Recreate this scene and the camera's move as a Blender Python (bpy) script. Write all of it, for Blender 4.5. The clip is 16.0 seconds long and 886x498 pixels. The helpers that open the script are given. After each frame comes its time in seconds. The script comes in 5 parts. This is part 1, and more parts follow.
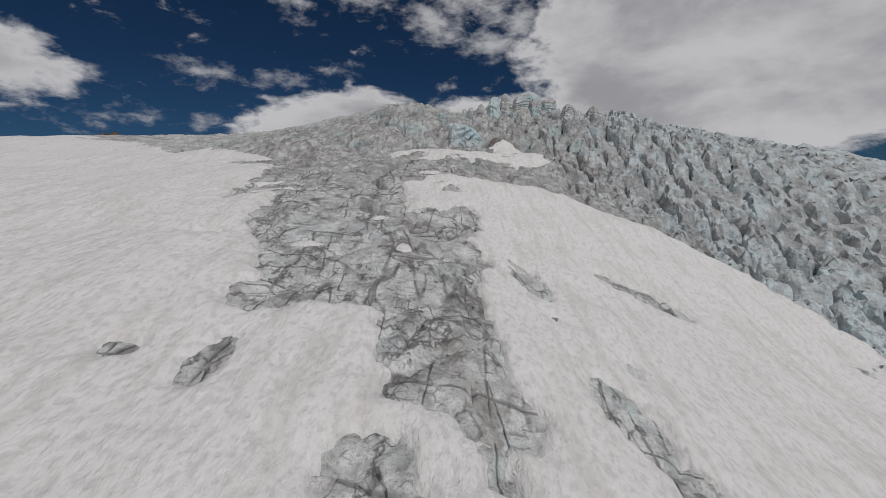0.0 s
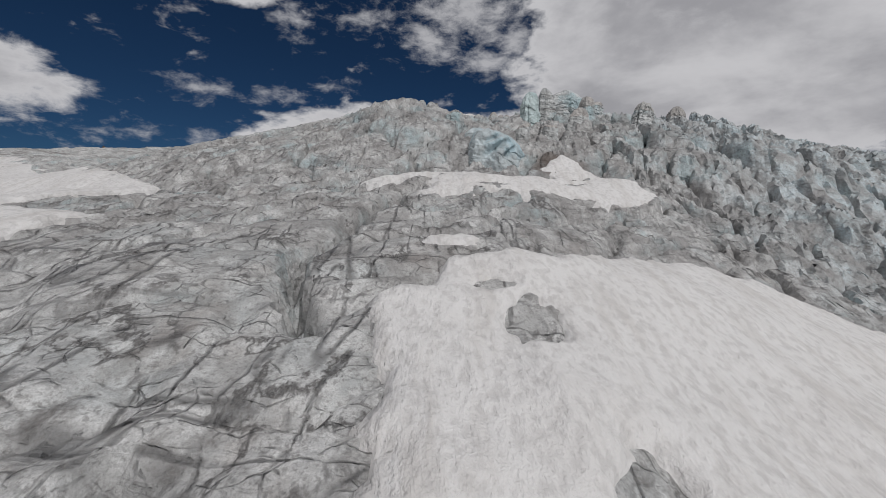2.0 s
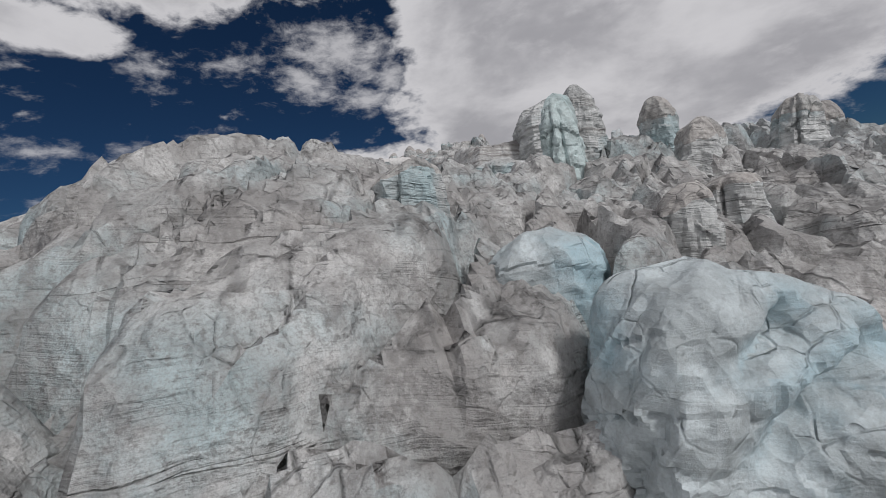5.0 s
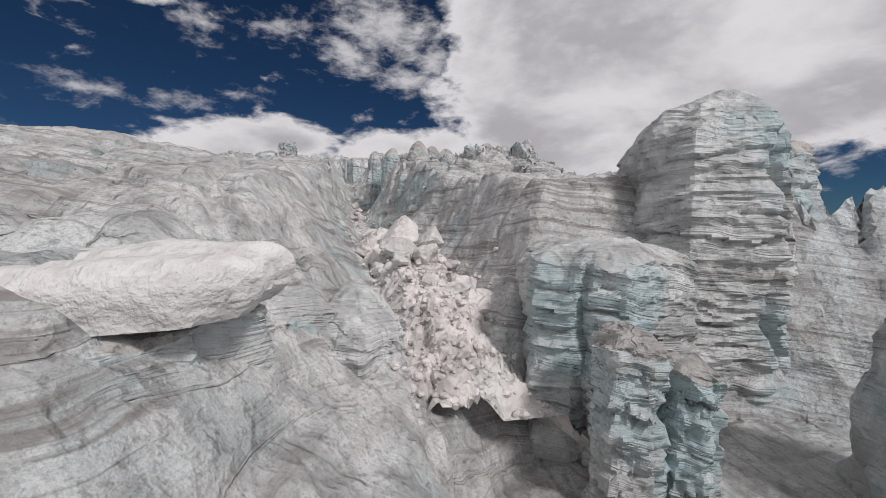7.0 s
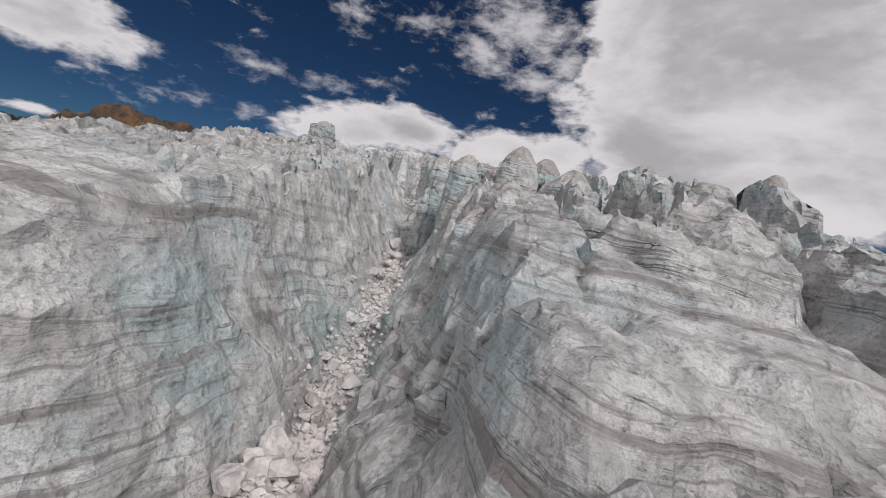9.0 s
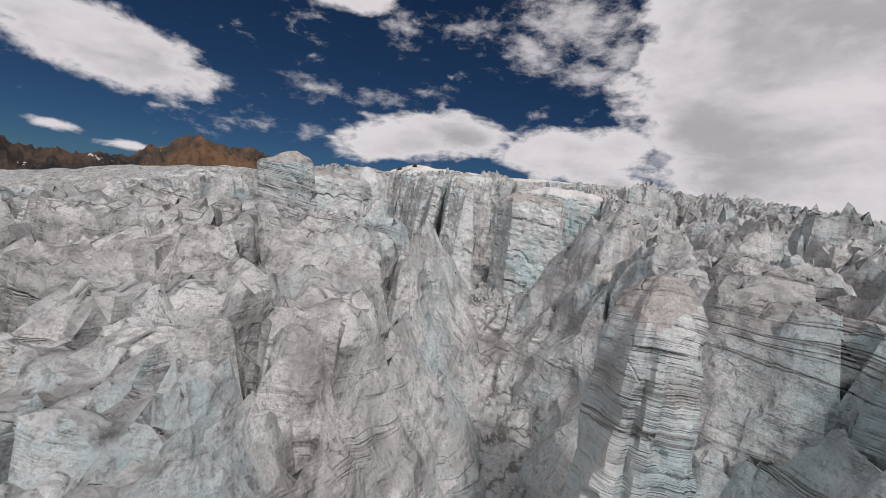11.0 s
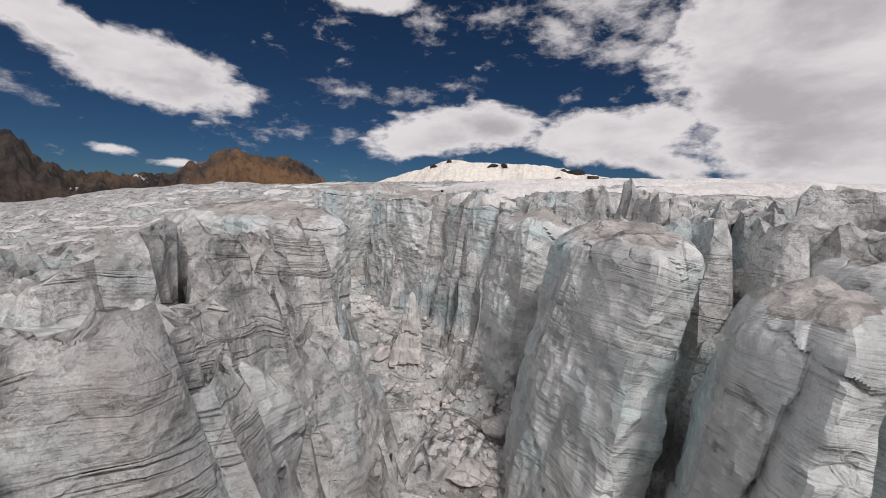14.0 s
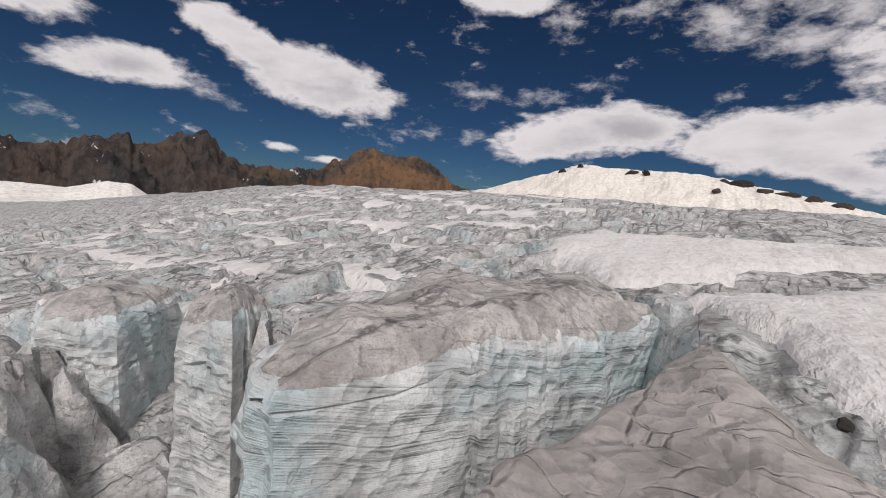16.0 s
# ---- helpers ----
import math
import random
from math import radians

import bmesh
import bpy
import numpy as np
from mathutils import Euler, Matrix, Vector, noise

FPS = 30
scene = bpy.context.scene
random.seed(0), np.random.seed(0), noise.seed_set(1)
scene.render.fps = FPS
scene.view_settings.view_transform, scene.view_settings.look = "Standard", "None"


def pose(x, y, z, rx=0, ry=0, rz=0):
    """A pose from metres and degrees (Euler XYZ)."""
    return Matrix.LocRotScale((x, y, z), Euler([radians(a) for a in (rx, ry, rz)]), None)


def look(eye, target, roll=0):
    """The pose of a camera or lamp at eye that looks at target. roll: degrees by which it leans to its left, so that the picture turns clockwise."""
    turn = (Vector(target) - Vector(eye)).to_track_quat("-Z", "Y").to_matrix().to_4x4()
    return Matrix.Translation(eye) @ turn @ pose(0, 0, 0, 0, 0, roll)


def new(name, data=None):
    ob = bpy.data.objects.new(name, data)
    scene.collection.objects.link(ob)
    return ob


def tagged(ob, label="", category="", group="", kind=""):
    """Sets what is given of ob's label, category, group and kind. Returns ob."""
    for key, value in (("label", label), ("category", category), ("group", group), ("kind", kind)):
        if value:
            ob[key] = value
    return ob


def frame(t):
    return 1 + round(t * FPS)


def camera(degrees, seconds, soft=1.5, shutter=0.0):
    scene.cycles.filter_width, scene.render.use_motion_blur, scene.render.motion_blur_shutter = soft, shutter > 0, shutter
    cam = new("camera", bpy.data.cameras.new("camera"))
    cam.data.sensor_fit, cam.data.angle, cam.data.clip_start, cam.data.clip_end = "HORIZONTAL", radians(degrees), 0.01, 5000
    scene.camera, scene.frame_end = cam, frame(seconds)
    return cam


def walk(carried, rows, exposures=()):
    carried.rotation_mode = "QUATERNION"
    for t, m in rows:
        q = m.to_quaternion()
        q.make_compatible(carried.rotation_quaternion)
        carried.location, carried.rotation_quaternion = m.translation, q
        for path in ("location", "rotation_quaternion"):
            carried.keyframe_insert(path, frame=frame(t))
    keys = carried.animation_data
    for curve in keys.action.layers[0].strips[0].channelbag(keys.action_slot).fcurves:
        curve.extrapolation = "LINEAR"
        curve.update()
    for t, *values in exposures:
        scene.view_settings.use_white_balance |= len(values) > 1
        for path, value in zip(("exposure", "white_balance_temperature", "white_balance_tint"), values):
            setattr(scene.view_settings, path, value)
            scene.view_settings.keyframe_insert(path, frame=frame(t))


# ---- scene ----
cam = camera(95.0, 16.0, 0.65)
PATH = [
    (0.00, 0.00, -0.00, 20.00, 82.05, 0.06, -0.30),
    (0.50, -0.48, 8.69, 20.91, 82.56, -0.04, -0.29),
    (1.00, -0.96, 16.80, 21.75, 83.18, -0.06, -0.36),
    (1.50, -1.62, 24.74, 22.84, 83.62, -0.12, -0.64),
    (2.00, -2.12, 32.35, 24.00, 84.12, -0.00, -0.87),
    (2.50, -2.63, 39.66, 25.26, 84.69, 0.32, -1.78),
    (3.00, -3.10, 46.70, 26.84, 85.15, 1.46, -3.41),
    (3.50, -3.44, 53.52, 28.41, 85.84, 3.15, -5.65),
    (4.00, -3.41, 60.46, 30.07, 86.62, 4.78, -8.38),
    (4.50, -3.07, 66.89, 32.04, 87.09, 6.92, -11.37),
    (4.70, -2.86, 69.25, 32.83, 87.20, 7.70, -12.65),
    (5.22, -1.93, 76.06, 34.94, 87.41, 9.34, -15.60),
    (5.75, -0.12, 83.18, 37.04, 87.24, 9.44, -17.42),
    (6.28, 2.36, 90.42, 38.99, 86.85, 7.33, -17.11),
    (6.80, 5.26, 97.59, 40.63, 86.37, 2.37, -13.68),
    (7.00, 6.51, 100.30, 41.23, 86.22, -0.08, -11.82),
    (7.50, 9.31, 107.04, 42.53, 85.74, -6.45, -6.60),
    (8.00, 11.01, 113.94, 43.77, 85.60, -8.78, -3.18),
    (8.50, 11.72, 121.02, 45.34, 85.28, -9.57, -0.41),
    (9.00, 11.71, 128.52, 47.14, 84.98, -9.64, 2.72),
    (9.50, 10.88, 135.77, 48.67, 84.89, -9.22, 5.26),
    (10.00, 9.63, 142.25, 50.12, 84.92, -8.56, 7.78),
    (10.20, 8.98, 144.67, 50.67, 84.90, -8.02, 8.75),
    (10.72, 7.23, 151.53, 52.12, 84.77, -6.88, 10.31),
    (11.25, 4.93, 158.71, 53.45, 84.42, -5.43, 10.40),
    (11.78, 2.29, 166.18, 54.61, 83.98, -4.01, 9.99),
    (12.30, -0.50, 173.90, 55.60, 83.60, -2.90, 10.02),
    (12.50, -1.62, 176.92, 55.96, 83.42, -2.27, 9.99),
    (13.00, -4.22, 184.35, 56.77, 83.16, -1.77, 10.80),
    (13.50, -6.45, 191.00, 57.38, 83.28, -1.63, 12.75),
    (14.00, -8.72, 197.81, 58.21, 83.43, -2.19, 15.47),
    (14.50, -11.16, 204.76, 59.28, 83.50, -3.15, 19.03),
    (15.00, -13.84, 211.15, 60.33, 83.42, -4.23, 23.22),
    (15.50, -17.23, 217.30, 61.27, 83.15, -5.08, 27.87),
    (16.00, -20.60, 223.07, 62.16, 82.57, -5.21, 32.40),
]
walk(cam, [(t, pose(*row)) for t, *row in PATH], [(0.0, -0.66, 6250, 11), (1.5, -0.6, 6250, 11), (3.0, -0.52, 6250, 12), (4.5, -0.5, 6250, 12), (7.0, -0.2, 6350, 14), (10.2, -0.25, 6400, 15), (12.3, -0.18, 6450, 15), (16.0, -0.17, 6500, 16)])

# ---- light: broken cloud under a dark mountain sky, the sun softened by thin cloud ----
world = bpy.data.worlds.new("world")
scene.world = world
world.use_nodes = True
wt = world.node_tree
wt.nodes.clear()


def wnode(kind, **values):
    n = wt.nodes.new(kind)
    for key, value in values.items():
        setattr(n, key, value)
    return n


def wmath(op, a, b=None, c=None):
    n = wnode("ShaderNodeMath", operation=op)
    for i, v in enumerate((a, b, c)):
        if v is None:
            continue
        if isinstance(v, (int, float)):
            n.inputs[i].default_value = v
        else:
            wt.links.new(v, n.inputs[i])
    return n.outputs[0]


def wsmooth(a, b, v):
    n = wnode("ShaderNodeMapRange", interpolation_type="SMOOTHSTEP")
    n.inputs["From Min"].default_value, n.inputs["From Max"].default_value = a, b
    wt.links.new(v, n.inputs["Value"])
    return n.outputs[0]


SUN_EL, SUN_AZ = 46, 148
sky = wnode("ShaderNodeTexSky", sky_type="NISHITA", sun_disc=False)
sky.sun_elevation, sky.sun_rotation = radians(SUN_EL), radians(SUN_AZ)
sky.altitude, sky.air_density, sky.dust_density, sky.ozone_density = 3000, 1.0, 0.2, 2.5
coord = wnode("ShaderNodeTexCoord")
split = wnode("ShaderNodeSeparateXYZ")
wt.links.new(coord.outputs["Generated"], split.inputs[0])
az = wmath("MULTIPLY", wmath("ARCTAN2", split.outputs[0], split.outputs[1]), 57.2958)
el = wmath("MULTIPLY", wmath("ARCSINE", split.outputs[2]), 57.2958)
flat = wnode("ShaderNodeCombineXYZ")
wt.links.new(wmath("MULTIPLY", az, 0.1), flat.inputs[0])
wt.links.new(wmath("MULTIPLY", el, 0.2), flat.inputs[1])


def wnoise(scale, detail, rough, w):
    n = wnode("ShaderNodeTexNoise", noise_dimensions="4D")
    n.inputs["Scale"].default_value, n.inputs["Detail"].default_value = scale, detail
    n.inputs["Roughness"].default_value, n.inputs["W"].default_value = rough, w
    n.inputs["Distortion"].default_value = 0.25
    wt.links.new(flat.outputs[0], n.inputs["Vector"])
    return n.outputs[0]


def cloud(a, e, ra, re, lean=0.0, most=1.0):
    """One cloud: its azimuth and elevation, half widths, lean and density."""
    da = wmath("SUBTRACT", az, a)
    de = wmath("SUBTRACT", wmath("SUBTRACT", el, e), wmath("MULTIPLY", da, lean))
    d = wmath("SQRT", wmath("ADD", wmath("POWER", wmath("DIVIDE", da, ra), 2.0), wmath("POWER", wmath("DIVIDE", de, re), 2.0)))
    return wmath("MULTIPLY", wmath("SUBTRACT", 1.0, d), most)


clouds = [
    cloud(-49.5, 13, 12.5, 4.8, -0.12, 1.3), cloud(-58, 15.6, 9, 3.0, -0.3, 1.2), cloud(-70, 10.8, 8.5, 2.5, 0.03, 1.15), cloud(-80, 15, 8, 3.0, 0.0, 1.0),
    cloud(-16, 9.2, 13, 3.4, 0.18, 1.3), cloud(-10, 10.3, 13, 3.6, 0.0, 1.3), cloud(6, 8.8, 14, 4.2, -0.05, 1.35), cloud(11.5, 10.4, 6.5, 3.0, 0.0, 1.2), cloud(13, 5.6, 6, 2.6, -0.2, 1.1),
    cloud(-27, 25.4, 10, 3.0, -0.05, 1.25), cloud(-20, 31, 22, 5.0, 0.0, 1.2), cloud(12.5, 17.3, 5, 2.2, 0.0, 0.85), cloud(-53.8, 4.4, 3.0, 1.0, 0.0, 0.8), cloud(-48.5, 3.4, 3.0, 0.8, 0.0, 0.75),
]
wisps = [
    cloud(-29.0, 13.9, 6, 2.0, -0.1, 0.8), cloud(-21, 13.8, 6, 1.8, 0.1, 0.75), cloud(-14, 15.5, 5.5, 1.6, 0.15, 0.6), cloud(-29.3, 8.2, 3.5, 2.0, 0.2, 0.7), cloud(-38, 8.2, 10, 2.0, 0.05, 0.5), cloud(-63, 9.8, 7, 2.0, -0.2, 0.8),
    cloud(-18.5, 22.4, 5, 3.0, -0.1, 0.9), cloud(-8.5, 23.4, 7, 2.8, 0.1, 0.75), cloud(4, 24.5, 12, 5.5, -0.1, 1.15), cloud(-1, 20.8, 7, 3.6, -0.3, 1.1), cloud(6.6, 18.6, 8, 2.8, -0.1, 1.1), cloud(11, 21, 7, 4.0, 0.0, 1.0), cloud(-66, 18.5, 9, 2.2, -0.1, 0.7), cloud(16, 9, 5, 5, 0.0, 0.8),
]
rim = wmath("ADD", wmath("MULTIPLY", wmath("MAXIMUM", wmath("SUBTRACT", 14.5, el), 0.0), 0.62), 14.2)
bank = wmath("MINIMUM", wsmooth(-6.5, 6.5, wmath("SUBTRACT", az, rim)), wsmooth(150, 110, az))
bank = wmath("MINIMUM", bank, wsmooth(-1.0, 7.0, wmath("SUBTRACT", el, wmath("MULTIPLY", wmath("MAXIMUM", wmath("SUBTRACT", az, 35.0), 0.0), 0.25))))
whole = wmath("MULTIPLY", bank, 1.1)
for c in clouds:
    whole = wmath("MAXIMUM", whole, c)
# high cover, largely unseen, added for more soft light from above
high = wmath("MULTIPLY", wmath("MINIMUM", wsmooth(27, 38, el), wsmooth(66, 50, el)), 0.75)
whole = wmath("MAXIMUM", whole, high)
# unseen cover behind the viewer, added as fill light on near faces
whole = wmath("MAXIMUM", whole, wmath("MULTIPLY", wsmooth(95, 125, wmath("ABSOLUTE", az)), 0.75))
billow = wnoise(2.0, 10, 0.62, 1.7)
dense = wmath("ADD", whole, wmath("MULTIPLY", wmath("SUBTRACT", billow, 0.52), 1.75))
thin = wisps[0]
for c in wisps[1:]:
    thin = wmath("MAXIMUM", thin, c)
thin = wmath("ADD", thin, wmath("MULTIPLY", wmath("SUBTRACT", wnoise(3.6, 10, 0.66, 8.3), 0.55), 2.4))
cover = wmath("MAXIMUM", wsmooth(0.1, 0.52, dense), wmath("MULTIPLY", wsmooth(0.1, 1.1, thin), 0.75))
shade = wnode("ShaderNodeMix", data_type="RGBA")
grey = wmath("MULTIPLY", wsmooth(0.36, 0.62, wnoise(0.55, 6, 0.55, 6.1)), wsmooth(0.3, 1.1, dense))
wt.links.new(grey, shade.inputs["Factor"])
shade.inputs["A"].default_value = (0.86, 0.84, 0.83, 1)
shade.inputs["B"].default_value = (0.50, 0.49, 0.50, 1)
sky_bg, cloud_bg = wnode("ShaderNodeBackground"), wnode("ShaderNodeBackground")
sky_bg.inputs["Strength"].default_value = 0.043
cloud_bg.inputs["Strength"].default_value = 0.94
deep = wnode("ShaderNodeMix", data_type="RGBA", blend_type="MULTIPLY")
deep.inputs["Factor"].default_value, deep.inputs["B"].default_value = 1.0, (0.24, 0.42, 0.56, 1)
wt.links.new(sky.outputs[0], deep.inputs["A"])
wt.links.new(deep.outputs["Result"], sky_bg.inputs["Color"])
wt.links.new(shade.outputs["Result"], cloud_bg.inputs["Color"])
both, out = wnode("ShaderNodeMixShader"), wnode("ShaderNodeOutputWorld")
wt.links.new(cover, both.inputs[0])
wt.links.new(sky_bg.outputs[0], both.inputs[1])
wt.links.new(cloud_bg.outputs[0], both.inputs[2])
wt.links.new(both.outputs[0], out.inputs["Surface"])

sun = new("sun", bpy.data.lights.new("sun", "SUN"))
sun.data.energy, sun.data.angle, sun.data.color = 2.4, radians(10), (1.0, 0.965, 0.915)
sun_from = Vector((math.sin(radians(SUN_AZ)) * math.cos(radians(SUN_EL)), math.cos(radians(SUN_AZ)) * math.cos(radians(SUN_EL)), math.sin(radians(SUN_EL))))
sun.matrix_world = look(sun_from * 400, (0, 0, 0))


# ---- materials ----
class Nodes:
    """A short way to write node materials in world coordinates."""

    def __init__(self, name, rough, specular=0.3):
        self.mat = bpy.data.materials.new(name)
        self.mat.use_nodes = True
        self.tree = self.mat.node_tree
        self.bsdf = self.tree.nodes["Principled BSDF"]
        self.bsdf.inputs["Roughness"].default_value = rough
        self.bsdf.inputs["Specular IOR Level"].default_value = specular
        self.geo = self.tree.nodes.new("ShaderNodeNewGeometry")
        self.place = self.geo.outputs["Position"]

    def link(self, v, socket):
        if isinstance(v, (int, float)):
            socket.default_value = v
        elif isinstance(v, tuple):
            socket.default_value = v if len(v) != 3 or socket.type != "RGBA" else (*v, 1)
        else:
            self.tree.links.new(v, socket)

    def math(self, op, a, b=None, c=None):
        n = self.tree.nodes.new("ShaderNodeMath")
        n.operation = op
        self.link(a, n.inputs[0])
        if b is not None:
            self.link(b, n.inputs[1])
        if c is not None:
            self.link(c, n.inputs[2])
        return n.outputs[0]

    def stretch(self, v, scale, turn=(0, 0, 0)):
        n = self.tree.nodes.new("ShaderNodeMapping")
        self.link(v, n.inputs["Vector"])
        n.inputs["Scale"].default_value = scale
        n.inputs["Rotation"].default_value = [radians(a) for a in turn]
        return n.outputs[0]

    def noise(self, scale, detail=5, rough=0.55, vector=None, distort=0.0, colour=False, ridges=False):
        n = self.tree.nodes.new("ShaderNodeTexNoise")
        if ridges:
            n.noise_type = "RIDGED_MULTIFRACTAL"
            n.inputs["Gain"].default_value, n.inputs["Offset"].default_value = 2.0, 0.9
        self.link(vector or self.place, n.inputs["Vector"])
        n.inputs["Scale"].default_value, n.inputs["Detail"].default_value = scale, detail
        n.inputs["Roughness"].default_value, n.inputs["Distortion"].default_value = rough, distort
        return n.outputs["Color" if colour else "Fac"]

    def warped(self, vector, scale, amount, detail=4):
        """The vector pushed about by noise."""
        c = self.noise(scale, detail, 0.5, vector, colour=True)
        a = self.tree.nodes.new("ShaderNodeVectorMath")
        a.operation = "MULTIPLY_ADD"
        self.link(c, a.inputs[0])
        a.inputs[1].default_value = (amount,) * 3
        self.link(vector, a.inputs[2])
        return a.outputs[0]

    def edges(self, scale, vector):
        n = self.tree.nodes.new("ShaderNodeTexVoronoi")
        n.feature = "DISTANCE_TO_EDGE"
        n.inputs["Scale"].default_value = scale
        self.link(vector, n.inputs["Vector"])
        return n.outputs["Distance"]

    def ramp(self, v, a, b, low=0.0, high=1.0):
        n = self.tree.nodes.new("ShaderNodeMapRange")
        n.interpolation_type = "SMOOTHSTEP"
        self.link(v, n.inputs["Value"])
        for key, value in (("From Min", a), ("From Max", b), ("To Min", low), ("To Max", high)):
            n.inputs[key].default_value = value
        return n.outputs[0]

    def mix(self, f, a, b):
        n = self.tree.nodes.new("ShaderNodeMix")
        n.data_type = "RGBA"
        self.link(f, n.inputs["Factor"])
        self.link(a, n.inputs["A"])
        self.link(b, n.inputs["B"])
        return n.outputs["Result"]

    def up(self):
        n = self.tree.nodes.new("ShaderNodeSeparateXYZ")
        self.link(self.geo.outputs["Normal"], n.inputs[0])
        return n.outputs[2]

    def bump(self, height, distance, strength=1.0):
        n = self.tree.nodes.new("ShaderNodeBump")
        n.inputs["Strength"].default_value, n.inputs["Distance"].default_value = strength, distance
        self.link(height, n.inputs["Height"])
        if self.bsdf.inputs["Normal"].links:
            self.link(self.bsdf.inputs["Normal"].links[0].from_socket, n.inputs["Normal"])
        self.link(n.outputs[0], self.bsdf.inputs["Normal"])

    def done(self, colour):
        self.link(colour, self.bsdf.inputs["Base Color"])
        return self.mat


def ice_material(name, clean=(0.70, 0.70, 0.69), blue=(0.44, 0.58, 0.61), dirt=1.0, crack=0.7, bands=0.5, cool=0.5, walls=0.0):
    """Glacier ice: grey and dusty on top, cleaner and bluer on broken faces, with meltlines, cracks and dirt bands."""
    m = Nodes(name, 0.45, 0.35)
    up = m.up()
    flat_top = m.ramp(up, 0.72, 0.95)
    steep = m.math("SUBTRACT", 1.0, flat_top)
    big, mid, fine = m.noise(0.17, 6, 0.62), m.noise(0.55, 8, 0.66, m.warped(m.place, 0.4, 1.2)), m.noise(7.0, 7, 0.7)
    deep = tuple(c * 0.68 for c in clean)
    zone, flake, stain, dark_steps = 0.0, 0.0, 0.0, 0.0
    if walls:
        sep = m.tree.nodes.new("ShaderNodeSeparateXYZ")
        m.link(m.warped(m.place, 0.1, 8.0, 3), sep.inputs[0])
        east, north = sep.outputs[0], sep.outputs[1]
        # the gully's flanks are cleaner and plainly layered, the broken ice to the east is whiter, grit lies in a trough below the blue block
        zone = m.math("MULTIPLY", m.math("MULTIPLY", m.ramp(north, 100, 110), m.ramp(north, 178, 146)), walls)
        flake = m.math("MULTIPLY", m.math("MULTIPLY", m.ramp(east, 22, 42), m.ramp(north, 150, 120)), walls)
        # the steps below the gully are coloured darker in uneven blotches
        dark_steps = m.math("MULTIPLY", m.math("MULTIPLY", m.ramp(north, 44, 60), m.ramp(north, 108, 98)), m.ramp(m.noise(0.45, 7, 0.68, m.stretch(m.warped(m.place, 0.3, 1.5), (1.0, 0.7, 0.6), (0, 20, 30))), 0.44, 0.58, 0.1, 0.7))
        gone = m.tree.nodes.new("ShaderNodeVectorMath")
        gone.operation = "DISTANCE"
        m.link(m.warped(m.place, 0.5, 3.0, 5), gone.inputs[0])
        gone.inputs[1].default_value = (12.6, 77.6, 29.2)
        stain = m.ramp(gone.outputs["Value"], 4.6, 1.6, 0.0, 0.85)
    colour = m.mix(m.ramp(mid, 0.41, 0.59), deep, clean)
    colour = m.mix(m.math("MULTIPLY", m.ramp(big, 0.47, 0.64), m.ramp(up, 0.95, 0.35, 0.15, cool + 0.25)), colour, blue)
    # annual layers: soft broad tints and a few thin dark lines that follow the faces
    wavy = m.stretch(m.warped(m.warped(m.place, 0.07, 2.6, 1), 0.45, 0.5, 1), (1, 1, 1), (6, -8, 0))
    layer = m.noise(1.0, 6, 0.66, m.stretch(wavy, (0.012, 0.012, 0.8)))
    some = m.ramp(m.noise(0.16, 5, 0.62, m.stretch(wavy, (0.7, 0.7, 1.8))), 0.42, 0.62, 0.12, 1.0)
    face = m.math("MAXIMUM", steep, zone)
    tint = m.math("MULTIPLY", m.math("MULTIPLY", m.ramp(layer, 0.5, 0.64), face), m.math("MULTIPLY", some, m.math("MULTIPLY_ADD", zone, -0.5, 1.0)))
    thin = m.ramp(m.noise(1.0, 4, 0.72, m.stretch(wavy, (0.09, 0.09, 2.9))), 0.49, 0.60)
    tint = m.math("MAXIMUM", tint, m.math("MULTIPLY", m.math("MULTIPLY", thin, zone), m.ramp(m.noise(0.22, 4, 0.6, m.stretch(wavy, (0.5, 0.5, 2.2))), 0.36, 0.54)))
    colour = m.mix(m.math("MULTIPLY", tint, m.math("MULTIPLY_ADD", zone, 0.7, (0.25 if walls else 0.75) * bands)), colour, (0.22, 0.20, 0.185))
    seam = m.math("ABSOLUTE", m.math("SUBTRACT", m.noise(1.0, 5, 0.7, m.stretch(wavy, (0.012, 0.012, 0.45))), 0.5))
    seam = m.math("MULTIPLY", m.ramp(seam, 0.0, 0.010, 1.0, 0.0), m.math("MULTIPLY", m.ramp(m.noise(0.3, 4, 0.6, m.stretch(wavy, (0.35, 0.35, 1.6))), 0.5, 0.64), m.math("ADD", m.math("MULTIPLY", steep, 0.9), 0.05)))
    colour = m.mix(m.math("MULTIPLY", seam, min(1.0, 1.2 * bands)), colour, (0.17, 0.16, 0.15))
    # dust lying on the tops, washed into streaks
    streak = m.noise(1.0, 8, 0.68, m.stretch(m.warped(m.place, 0.3, 2.0), (0.6, 0.3, 0.5), (0, 0, 25)))
    dust = m.math("MULTIPLY", m.ramp(streak, 0.47, 0.66), m.math("ADD", m.math("MULTIPLY", flat_top, 0.65), 0.35))
    dust = m.math("MULTIPLY", dust, m.ramp(m.noise(0.09, 4), 0.34, 0.62, 0.25, 1.0))
    calm = m.math("MULTIPLY_ADD", m.math("MAXIMUM", zone, flake), -0.6, 1.0)
    colour = m.mix(m.math("MULTIPLY", flake, m.ramp(mid, 0.4, 0.6, 0.15, 0.75)), colour, (0.60, 0.72, 0.77))
    colour = m.mix(m.math("MULTIPLY", dust, m.math("MULTIPLY", calm, dirt)), colour, (0.155, 0.145, 0.135))
